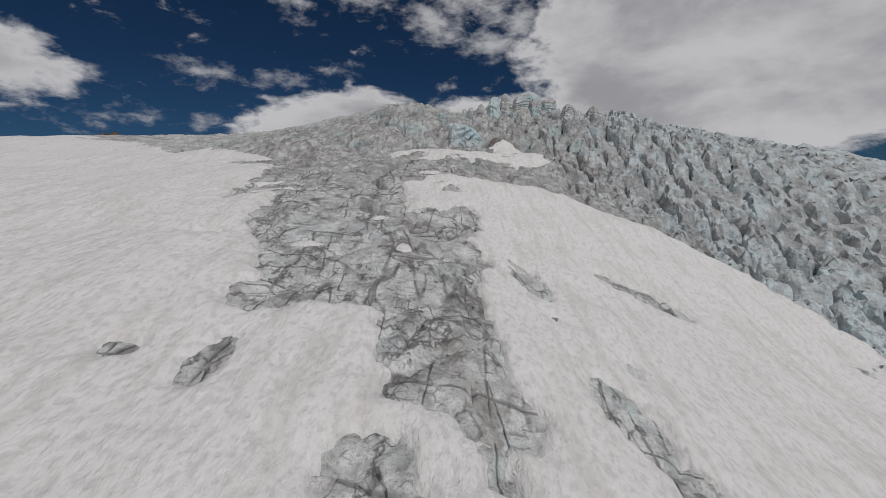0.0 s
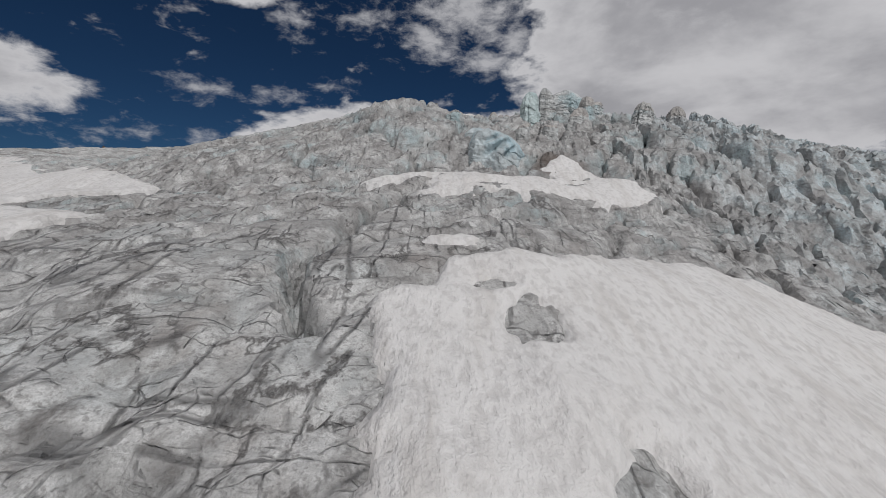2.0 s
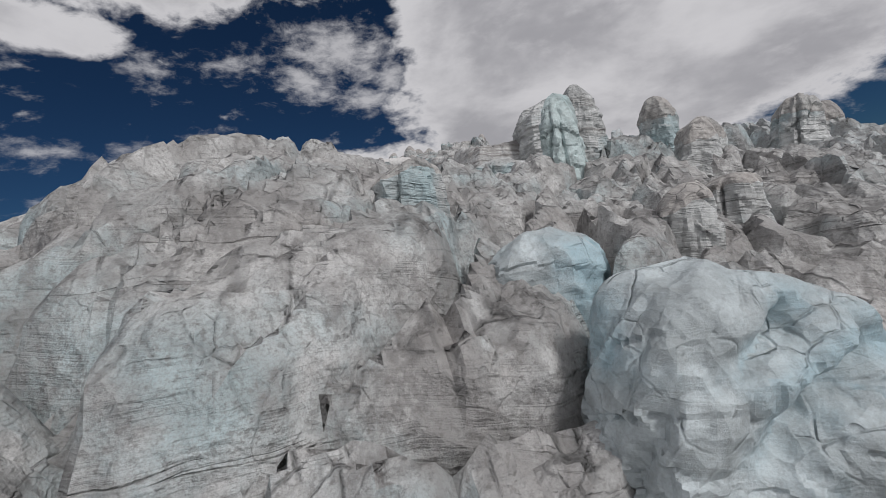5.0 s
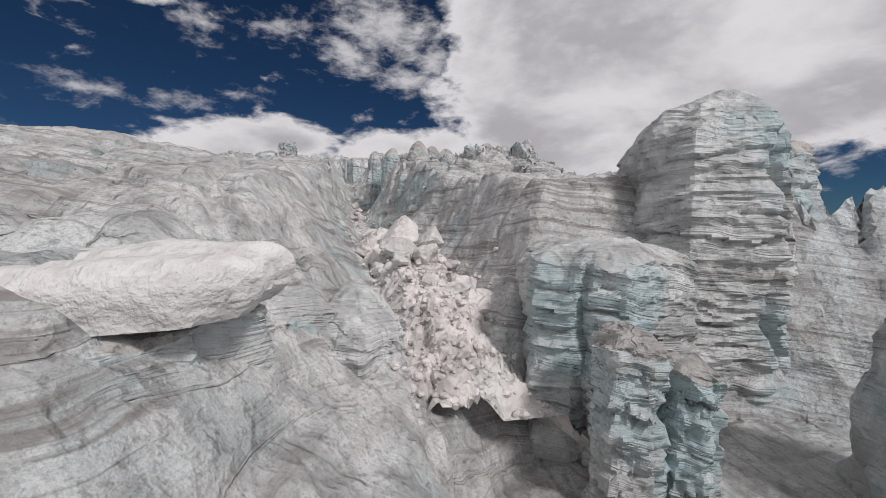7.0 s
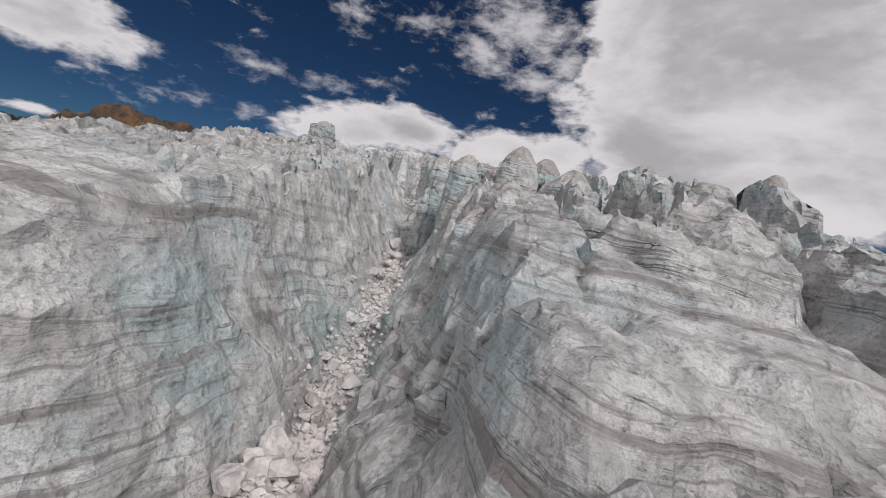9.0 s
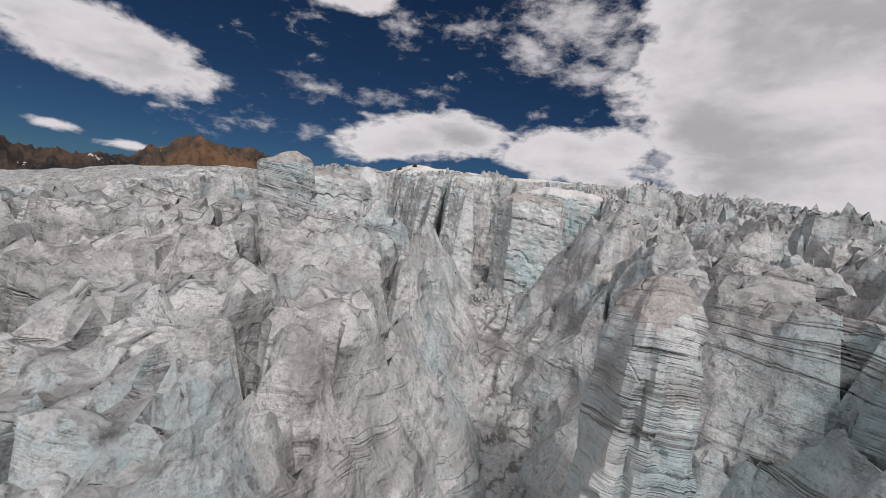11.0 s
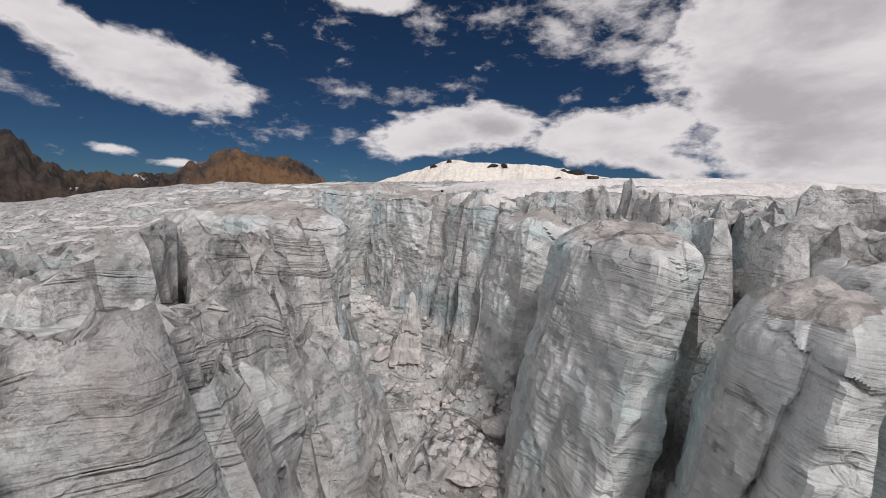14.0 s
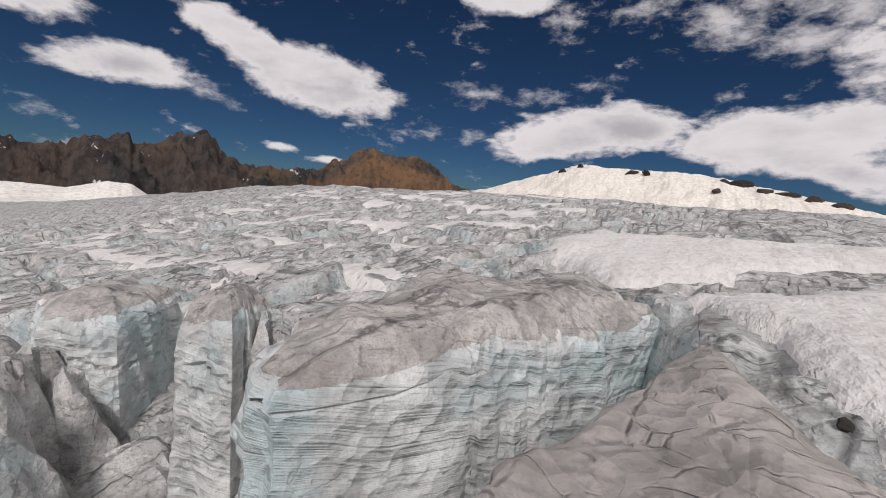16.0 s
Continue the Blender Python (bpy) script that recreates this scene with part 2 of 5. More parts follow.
    brown = m.ramp(m.noise(0.3, 6, 0.62, m.stretch(m.place, (1, 0.7, 1), (20, 0, 40))), 0.55, 0.72)
    colour = m.mix(m.math("MULTIPLY", brown, m.math("MULTIPLY", calm, 0.35 * dirt)), colour, (0.26, 0.20, 0.165))
    if walls:
        colour = m.mix(dark_steps, colour, (0.27, 0.258, 0.25))
    # veins of grit in the creases of the surface
    crease = m.noise(0.42, 3.5, 0.5, m.warped(m.place, 0.5, 0.7, 2), ridges=True)
    folds = m.noise(1.7, 3, 0.5, ridges=True)
    vein = m.math("ABSOLUTE", m.math("SUBTRACT", m.noise(0.33, 7, 0.62, m.stretch(m.warped(m.place, 0.35, 1.0), (1.0, 0.6, 0.8), (0, 0, -25))), 0.5))
    vein = m.math("MULTIPLY", m.ramp(vein, 0.0, 0.03, 1.0, 0.0), m.ramp(m.noise(0.25, 4), 0.38, 0.54, 0.1, 1.0))
    colour = m.mix(m.math("MULTIPLY", m.math("MULTIPLY", vein, m.math("ADD", m.math("MULTIPLY", flat_top, 0.6), 0.4)), m.math("MULTIPLY", calm, 0.95 * dirt)), colour, (0.085, 0.08, 0.076))
    # fractures: long, nearly straight lines of a few directions, broken off here and there
    lines = None
    for scale, turn, width, least in (((0.36, 0.05, 0.10), 32, 0.016, 0.42), ((0.06, 0.3, 0.10), -12, 0.012, 0.44), ((0.4, 0.08, 0.07), -50, 0.012, 0.46)):
        run = m.noise(1.0, 1.5, 0.4, m.stretch(m.warped(m.place, 1.2, 0.14), scale, (0, 0, turn)))
        off = m.math("ABSOLUTE", m.math("SUBTRACT", run, 0.5))
        line = m.math("MULTIPLY", m.ramp(off, 0.0, width, 1.0, 0.0), m.ramp(m.noise(0.3, 5, 0.6, m.stretch(m.place, (1, 1, 1), (0, turn, turn))), least, least + 0.08))
        lines = line if lines is None else m.math("MAXIMUM", lines, line)
    lines = m.math("MULTIPLY", lines, m.math("MULTIPLY", calm, m.ramp(up, 0.6, 0.85, 0.15, 1.0)))
    colour = m.mix(m.math("MULTIPLY", lines, crack), colour, (0.06, 0.06, 0.06))
    # a net of thin joints, coarse and fine, filled with grit where the ice lies open
    patchy = m.ramp(m.noise(0.21, 4, 0.6), 0.36, 0.58)
    net = m.ramp(m.edges(0.42, m.stretch(m.warped(m.place, 0.7, 0.5, 3), (1.0, 0.5, 0.9), (0, 0, 28))), 0.0, 0.035, 1.0, 0.0)
    net = m.math("MULTIPLY", net, m.ramp(m.noise(0.5, 4, 0.6), 0.46, 0.6, 0.0, 0.8))
    small = m.ramp(m.edges(1.5, m.stretch(m.warped(m.place, 1.3, 0.35, 3), (0.7, 1.0, 0.8), (0, 0, -20))), 0.0, 0.05, 1.0, 0.0)
    small = m.math("MULTIPLY", small, m.math("MULTIPLY", patchy, m.ramp(m.noise(0.9, 3, 0.6), 0.44, 0.6)))
    net = m.math("MAXIMUM", net, m.math("MULTIPLY", small, 0.8))
    net = m.math("MULTIPLY", net, m.math("MULTIPLY", calm, m.ramp(up, 0.35, 0.85, 0.3, 1.0)))
    colour = m.mix(m.math("MULTIPLY", net, min(1.0, 0.35 + 0.6 * dirt) * min(0.8, crack)), colour, (0.07, 0.068, 0.066))
    colour = m.mix(m.ramp(fine, 0.5, 0.64, 0.0, 0.6 * dirt), colour, (0.19, 0.18, 0.17))
    grain = m.noise(22.0, 5, 0.75)
    colour = m.mix(m.ramp(grain, 0.38, 0.56, 0.35 * (0.3 + dirt), 0.0), colour, tuple(c * 0.4 for c in clean))
    if walls:
        colour = m.mix(stain, colour, (0.10, 0.075, 0.06))
    scallop = m.tree.nodes.new("ShaderNodeTexVoronoi")
    scallop.inputs["Scale"].default_value = 1.25 if walls else 2.1
    m.link(m.warped(m.place, 0.8, 0.5, 2), scallop.inputs["Vector"])
    m.bump(crease, 0.5, 0.5 if walls else 0.22)
    m.bump(folds, 0.06, 0.25)
    m.bump(m.math("MULTIPLY", m.math("MAXIMUM", lines, seam), -1.0), 0.15, crack)
    m.bump(layer, (0.5 if walls else 1.1) * bands, 0.9)
    m.bump(scallop.outputs["Distance"], 0.16 if walls else 0.2, 0.7)
    m.bump(m.math("MULTIPLY", net, -1.0), 0.1, 0.8)
    m.bump(m.noise(2.4, 7, 0.62), 0.2 if walls else 0.08, 0.6)
    m.bump(grain, 0.03, 0.6)
    m.link(m.ramp(mid, 0.3, 0.7, 0.35, 0.65), m.bsdf.inputs["Roughness"])
    return m.done(colour)


def snow_material(name, dust=0.5, clean=(0.71, 0.70, 0.69), size=1.0):
    """Old summer snow: off-white, with fine dust in streaks down the slope, drawn large as painted shading on far
    slopes, and small melt hollows.
    """
    m = Nodes(name, 0.75, 0.15)
    if size != 1:
        m.place = m.stretch(m.place, (1 / size,) * 3)
    cups = m.noise(3.2, 4, 0.55, m.stretch(m.place, (1.0, 0.6, 1.0)))
    fine = m.noise(16.0, 4, 0.6)
    streak = m.noise(0.9, 6, 0.62, m.stretch(m.warped(m.place, 0.15, 1.5), (1.1, 0.14, 0.3), (0, 0, 8)))
    patch = m.noise(0.22, 5, 0.6)
    colour = m.mix(m.math("MULTIPLY", m.ramp(streak, 0.47, 0.68), 0.75 * dust), clean, (0.46, 0.43, 0.40))
    colour = m.mix(m.math("MULTIPLY", m.ramp(patch, 0.48, 0.7), 0.4 * dust), colour, (0.56, 0.53, 0.505))
    colour = m.mix(m.math("MULTIPLY", m.ramp(cups, 0.54, 0.36), 0.5), colour, (0.50, 0.485, 0.475))
    m.bump(streak, 0.3 * size, 0.5)
    m.bump(cups, 0.2 * size, 0.8)
    m.bump(fine, 0.03 * size, 0.8)
    return m.done(colour)


def rock_material():
    """Dark broken rock with rusty, weathered ribs, some sun and shade painted in, and small snow specks."""
    m = Nodes("rock", 0.9, 0.2)
    ribs = m.noise(0.012, 9, 0.65, m.stretch(m.place, (1.6, 1.6, 0.7)), 1.2)
    colour = m.mix(m.ramp(ribs, 0.4, 0.6), (0.035, 0.034, 0.036), (0.085, 0.07, 0.062))
    sep = m.tree.nodes.new("ShaderNodeSeparateXYZ")
    m.link(m.place, sep.inputs[0])
    # rusty rock, its tone lightened to carry sunlight in the colour
    sunlit_rust = m.math("MULTIPLY", m.ramp(sep.outputs[1], 950, 1250, 0.2, 1.0), m.ramp(m.noise(0.006, 7, 0.65), 0.42, 0.6))
    colour = m.mix(sunlit_rust, colour, (0.21, 0.125, 0.07))
    # dark mottling paints the contrast of sunlit relief
    colour = m.mix(m.ramp(m.noise(0.045, 7, 0.7), 0.5, 0.72, 0.0, 0.8), colour, (0.035, 0.033, 0.035))
    colour = m.mix(m.ramp(m.noise(0.016, 7, 0.65), 0.66, 0.69), colour, (0.75, 0.74, 0.73))
    m.bump(m.noise(0.03, 10, 0.7), 30.0, 0.8)
    return m.done(colour)


ICE = ice_material("glacier_ice", walls=1.0)
ICE_LAYERED = ice_material("layered_ice", (0.69, 0.705, 0.70), (0.44, 0.58, 0.61), 0.35, 0.2, 0.9, 0.6)
ICE_SLAB = ice_material("slab_ice", (0.74, 0.76, 0.755), (0.49, 0.63, 0.65), 0.3, 0.15, 0.35, 0.6)
ICE_DIRTY = ice_material("dusty_ice", (0.56, 0.535, 0.51), (0.44, 0.48, 0.48), 0.9, 0.15, 0.3, 0.2)
ICE_DUST = ice_material("dusty_flat_ice", (0.47, 0.435, 0.41), (0.43, 0.43, 0.42), 0.22, 0.0, 0.1, 0.1)
ICE_BLUE = ice_material("blue_ice", (0.63, 0.70, 0.72), (0.42, 0.57, 0.63), 0.3, 0.1, 0.12, 0.8)
ICE_TEAL = ice_material("teal_ice", (0.60, 0.71, 0.71), (0.36, 0.55, 0.57), 0.25, 0.1, 0.2, 0.9)
ICE_BLOCK = ice_material("broken_ice", (0.80, 0.755, 0.73), (0.68, 0.73, 0.72), 0.2, 0.15, 0.06, 0.2)
SNOW = snow_material("old_snow")
# far snow: enlarged grey streaks put the slopes' shading into the colour
SNOW_CLEAN = snow_material("far_snow", 0.5, (0.80, 0.78, 0.74), 14.0)
SNOW_SUMMIT = snow_material("summit_snow", 0.7, (0.84, 0.80, 0.72), 12.0)
ROCK = rock_material()
near_rock = Nodes("dark_stone", 0.85, 0.2)
ROCK_NEAR = near_rock.done(near_rock.mix(near_rock.noise(9.0, 6, 0.65), (0.012, 0.012, 0.013), (0.05, 0.045, 0.04)))


# ---- numeric noise ----
def hash_bits(ix, iy, k=0):
    """Twenty random bits for each whole-number cell."""
    n = (ix.astype(np.int64).astype(np.uint32) * np.uint32(374761393) + iy.astype(np.int64).astype(np.uint32) * np.uint32(668265263) + np.uint32((k * 974634777) & 0xFFFFFFFF)) & np.uint32(0x7FFFFFFF)
    n = ((n ^ (n >> np.uint32(13))) * np.uint32(1274126177)) & np.uint32(0x7FFFFFFF)
    n = ((n ^ (n >> np.uint32(16))) * np.uint32(668265263)) & np.uint32(0x7FFFFFFF)
    return (n ^ (n >> np.uint32(15))) & np.uint32(0xFFFFF)


def hash2(ix, iy, k=0):
    """A random number in 0..1 for each whole-number cell."""
    return hash_bits(ix, iy, k) / 0xFFFFF


TURNS = np.arange(4096) * (2 * np.pi / 4096)
TURN_COS, TURN_SIN = np.cos(TURNS).astype(np.float32), np.sin(TURNS).astype(np.float32)


def smooth(a, b, x):
    t = np.clip((x - a) / (b - a), 0, 1)
    return t * t * (3 - 2 * t)


def perlin(x, y, k=0):
    """Gradient noise, about -1..1."""
    x, y = np.asarray(x, float) + 0 * y, np.asarray(y, float) + 0 * x
    ix, iy = np.floor(x), np.floor(y)
    fx, fy = (x - ix).astype(np.float32), (y - iy).astype(np.float32)
    u, v = fx * fx * fx * (fx * (fx * 6 - 15) + 10), fy * fy * fy * (fy * (fy * 6 - 15) + 10)

    def g(dx, dy):
        a = hash_bits(ix + dx, iy + dy, k) >> np.uint32(8)
        return TURN_COS[a] * (fx - dx) + TURN_SIN[a] * (fy - dy)

    low = g(0, 0) * (1 - u) + g(1, 0) * u
    return 1.5 * (low * (1 - v) + (g(0, 1) * (1 - u) + g(1, 1) * u) * v)


def fbm(x, y, octaves=4, k=0, gain=0.5):
    total, amp = 0.0, 1.0
    for n in range(octaves):
        total = total + amp * perlin(x * 2**n + 17.3 * n, y * 2**n - 9.1 * n, k + n)
        amp *= gain
    return total


def ridged(x, y, octaves=4, k=0):
    total, amp = 0.0, 1.0
    for n in range(octaves):
        total = total + amp * (1 - np.abs(perlin(x * 2**n + 5.7 * n, y * 2**n + 3.1 * n, k + n))) ** 2
        amp *= 0.5
    return total / 1.9


def cells(x, y, k=0):
    """Voronoi cells: distance to the border, a random number of the cell, and the offset from its middle."""
    ix, iy = np.floor(x), np.floor(y)
    f1 = np.full(x.shape, 9.0)
    cx, cy, cid = np.zeros(x.shape), np.zeros(x.shape), np.zeros(x.shape)
    near = []
    for dx in (-1, 0, 1):
        for dy in (-1, 0, 1):
            px = ix + dx + 0.1 + 0.8 * hash2(ix + dx, iy + dy, k)
            py = iy + dy + 0.1 + 0.8 * hash2(ix + dx, iy + dy, k + 50)
            d = (px - x) ** 2 + (py - y) ** 2
            near.append((px, py))
            closer = d < f1
            f1 = np.where(closer, d, f1)
            cx, cy = np.where(closer, px, cx), np.where(closer, py, cy)
            cid = np.where(closer, hash2(ix + dx, iy + dy, k + 99), cid)
    edge = np.full(x.shape, 9.0)
    for px, py in near:
        gap = np.hypot(px - cx, py - cy)
        d = ((px + cx) / 2 - x) * (px - cx) + ((py + cy) / 2 - y) * (py - cy)
        edge = np.where(gap > 1e-6, np.minimum(edge, d / np.maximum(gap, 1e-6)), edge)
    return edge, cid, x - cx, y - cy


# ---- shape of the glacier ----
SPINE_Y = [-3000, -300, -60, 0, 20, 29, 40, 50, 62, 75, 81, 95, 105, 119, 137, 157, 170, 188, 205, 225, 255, 300, 420, 600, 4000]
SPINE_Z = [-120, -60, -6, 8, 13.2, 15.3, 19, 22, 25, 28.2, 31.8, 37.6, 40.5, 43.4, 46.3, 49.5, 52, 55, 57, 59.3, 61.5, 64.5, 66, 60, 40]


def base(x, y):
    """The smooth lie of the glacier, without its gullies and blocks."""
    z = np.interp(y, SPINE_Y, SPINE_Z)
    left, right = np.maximum(-x, 0), np.maximum(x - 1, 0)
    z = z + 0.13 * np.minimum(left, 16) * (1 - smooth(30, 58, y))
    z = z - np.interp(y, [55, 75, 95, 150, 200, 260, 330], [0.0, 0.11, 0.19, 0.15, 0.17, 0.12, 0.0]) * np.clip(left - 13, 0, 45) - np.interp(y, [60, 130, 200, 260, 340], [0.0, 0.01, 0.09, 0.07, 0.035]) * np.clip(left - 58, 0, 700)
    z = z - 0.07 * np.clip(left - 58 - 0.9 * np.maximum(y - 223, 0), 0, 700) * smooth(120, 200, y)
    z = z + 3.2 * np.exp(-(((x + 7) / 6.5) ** 2) - ((y - 91) / 9) ** 2)
    z = z + 2.0 * np.exp(-(((x + 16) / 10) ** 2) - ((y - 130) / 14) ** 2)
    z = z + 3.0 * np.exp(-(((x - 26) / 9) ** 2) - ((y - 153) / 9) ** 2)
    z = z - 0.2 * np.clip(x - 24, 0, 14) * smooth(114, 122, y) * (1 - smooth(150, 165, y))
    fall = np.interp(y, [0, 35, 58, 68, 80], [0.38, 0.36, 0.25, 0.15, 0.0])
    z = z - fall * np.minimum(right, 34) - 0.16 * np.clip(right - 34, 0, 300) - 0.05 * np.clip(right - 334, 0, 900)
    return z


def along(x, y, line):
    """Distance to a line of points, the side (left is positive), and how far along it, in points."""
    best, side, part = np.full(x.shape, 1e9), np.zeros(x.shape), np.zeros(x.shape)
    for n, ((ax, ay), (bx, by)) in enumerate(zip(line, line[1:])):
        dx, dy = bx - ax, by - ay
        t = ((x - ax) * dx + (y - ay) * dy) / (dx * dx + dy * dy)
        tc = np.clip(t, 0, 1)
        d = np.hypot(x - ax - tc * dx, y - ay - tc * dy)
        nearer = d < best
        best = np.where(nearer, d, best)
        side = np.where(nearer, np.sign(dx * (y - ay) - dy * (x - ax)), side)
        part = np.where(nearer, n + tc, part)
    return best, side, part


GULLY = [(6, 90), (8, 100), (10, 112), (9.6, 124), (8, 137), (7, 150), (6.6, 167), (5, 182)]
GULLY_Z = [38.5, 35.2, 35.2, 37.4, 38.6, 38.6, 43.8, 51]
CHASM = [(7, 178), (2, 190), (-3, 200), (-7, 206), (-12, 214), (-20, 222.3), (-27, 225.6), (-33.5, 228), (-40, 232), (-50, 238)]
CHASM_Z = [52, 50, 48, 46.5, 49.5, 51, 51, 50, 51, 55]

SNOW_SHEET = [
    (-260, -90), (-260, 215), (-110, 140), (-55, 95), (-30, 74), (-33, 61), (-22.6, 57), (-21, 45), (-19.8, 36), (-15.2, 38), (-15, 31), (-12.6, 27.5),
    (-10.4, 23), (-11.4, 20.3), (-9, 18.8), (-6.5, 20.6), (-3.4, 21.1), (-2.5, 15), (-0.5, 14.5), (1.2, 13.4), (3.7, 13.5), (4, 15.4), (2.8, 18.3),
    (2.7, 27), (3.6, 30), (2.4, 33.5), (3.6, 36.5), (3.7, 39.4), (2.6, 40.7), (0.2, 38.5), (-1.7, 38.2), (-3, 37), (-4.2, 45.8), (-2.7, 47.2),
    (-1.8, 48.5), (0.5, 49.8), (3.4, 51), (8.3, 54.2), (12, 55.8), (17, 56), (29, 50), (36, 47), (42, 36), (48, -90),
]
SHELF_SNOW = [
    (-9.5, 67.5), (-9.2, 69), (-4, 70.3), (0.5, 70.2), (5.9, 72), (11.4, 78.2), (14.2, 76.2), (18, 74.2), (19, 70.5), (11.5, 66), (9.8, 66.8), (5, 65.2),
    (2, 64.6), (-2.8, 62.8), (-4.7, 62.6), (-2.8, 65), (-3.2, 66.8), (-5.3, 67.2), (-7.3, 66.2),
]
TOP_SNOW = [
    (-16.6, 225.0), (-18.0, 230.4), (-19.0, 235), (-20.2, 238.6), (-26, 246), (-31, 253), (-28, 264), (-20, 257), (-13, 255), (-6, 262), (20, 300), (60, 280), (30, 236),
    (2, 232), (-9, 228), (-11.3, 221), (-12, 217.4), (-13.2, 218.4), (-14.4, 221), (-16.6, 224.2),
]
# places where the ice shows through the snow sheet: middle, half sizes, turn
HOLES = [
    (6.6, 29.4, 1.0, 1.7, 20), (15, 34.6, 1.3, 0.8, -20), (18.6, 33.6, 2.2, 1.1, -15), (-12.8, 15.7, 0.6, 0.5, 0), (-9.3, 15.3, 0.55, 1.3, -12),
    (-2.4, 11.7, 1.2, 1.3, 0), (-0.8, 10.8, 0.4, 0.9, 0), (1.9, 12.4, 0.5, 0.9, 15), (8.8, 17.2, 1.0, 2.2, 20), (10.2, 14.2, 0.9, 1.8, 20),
    (7.4, 24.6, 0.4, 0.35, 0), (1.1, 45.2, 0.75, 1.2, -25), (0.1, 47.1, 0.7, 0.35, 0), (-16.8, 28.4, 0.8, 0.3, 0), (3.4, 52.6, 0.5, 0.4, 0), (11, 22, 0.4, 0.7, 0),
]


def inside(x, y, line):
    """Distance to the border of an outline, positive within it."""
    best = np.full(x.shape, 1e9)
    odd = np.zeros(x.shape, bool)
    for (ax, ay), (bx, by) in zip(line, line[1:] + line[:1]):
        dx, dy = bx - ax, by - ay
        t = np.clip(((x - ax) * dx + (y - ay) * dy) / (dx * dx + dy * dy), 0, 1)
        best = np.minimum(best, np.hypot(x - ax - t * dx, y - ay - t * dy))
        if ay != by:
            odd ^= ((ay > y) != (by > y)) & (x < (bx - ax) * (y - ay) / (by - ay) + ax)
    return np.where(odd, best, -best)


def sheet_depth(x, y):
    """How far within the large snow sheet a place lies, with its holes."""
    d = inside(x, y, SNOW_SHEET) + 0.55 * fbm(x / 1.6, y / 1.6, 4, 31)
    for hx, hy, rx, ry, turn in HOLES:
        c, s = math.cos(radians(turn)), math.sin(radians(turn))
        u, v = ((x - hx) * c + (y - hy) * s) / (rx * 1.35), (-(x - hx) * s + (y - hy) * c) / (ry * 1.35)
        d = np.minimum(d, (np.hypot(u, v) - 1) * min(rx, ry) * 1.35 + 0.25 * fbm(x / 0.8, y / 0.8, 3, 37))
    return d


def shelf_depth(x, y):
    d = inside(x, y, SHELF_SNOW) + 0.5 * fbm(x / 1.5, y / 1.5, 4, 33)
    for hx, hy, rx, ry in ((8.4, 73.2, 0.9, 0.5), (10.6, 71.2, 1.5, 0.6), (2.6, 66.0, 1.1, 0.5), (-3.6, 66.9, 1.0, 0.6), (12.5, 73.4, 1.2, 0.4)):
        d = np.minimum(d, (np.hypot((x - hx) / rx, (y - hy - 0.4 * (x - hx)) / ry) - 1) * ry + 0.25 * fbm(x / 0.9, y / 0.9, 3, 38))
    return d


def top_depth(x, y):
    d = inside(x, y, TOP_SNOW) + 0.7 * fbm(x / 2.5, y / 2.5, 4, 35)
    for hx, hy, rx, ry, turn in ((-15.5, 246, 8, 2.6, 35), (-5, 234, 7, 1.8, 25), (8, 246, 10, 2.5, 15), (2, 262, 16, 3, 20)):
        c, s = math.cos(radians(turn)), math.sin(radians(turn))
        u, v = ((x - hx) * c + (y - hy) * s) / rx, (-(x - hx) * s + (y - hy) * c) / ry
        d = np.minimum(d, (np.hypot(u, v) - 1) * min(rx, ry) + 0.6 * fbm(x / 2, y / 2, 4, 39))
    return d


def soft_min(a, b, k):
    h = np.clip(0.5 + 0.5 * (b - a) / k, 0, 1)
    return b * (1 - h) + a * h - k * h * (1 - h)


def roughness(x, y):
    """How broken the ice is: the height of its blocks in metres."""
    a = np.interp(y, [-50, 52, 60, 70, 78, 96, 104, 150, 172, 182, 214, 228, 260, 330], [0.12, 0.18, 0.6, 0.9, 1.3, 1.5, 1.0, 1.0, 1.6, 1.9, 1.7, 0.35, 0.3, 0.2])
    wild = smooth(20, 30, x - 0.3 * (60 - y) * (y < 60) + 2 * fbm(x / 9, y / 9, 3, 5)) * (y < 130)
    a = a + (1.7 - a) * wild * smooth(5, 40, y)
    a = a + (1.05 - a) * smooth(3, -3, x) * smooth(72, 80, y) * (1 - smooth(97, 104, y))
    a = a + 1.2 * smooth(13, 20, x) * smooth(130, 150, y) * (1 - smooth(190, 215, y))
    left = smooth(-12, -26, x) * smooth(40, 90, y)
    a = a + (0.8 - a) * left * (1 - smooth(150, 200, y))
    a = a + (0.95 - a) * smooth(-20, -40, x - 0.25 * (y - 225)) * smooth(150, 200, y) * (1 - smooth(300, 380, y))
    a = a + (0.3 - a) * smooth(100, 108, y) * (1 - smooth(138, 152, y)) * (1 - smooth(18, 24, x))
    a = a + (0.15 - a) * smooth(221, 226, y) * smooth(-30, -27, x - 0.9 * (y - 228))
    a = a * (1 - 0.6 * smooth(60, 110, x))
    return np.maximum(a, 0.08)


def only(where, fill, make, *args):
    """make(*args) where it is wanted, fill elsewhere."""
    out = np.full(where.shape, float(fill))
    if where.any():
        out[where] = make(*(a[where] for a in args))
    return out


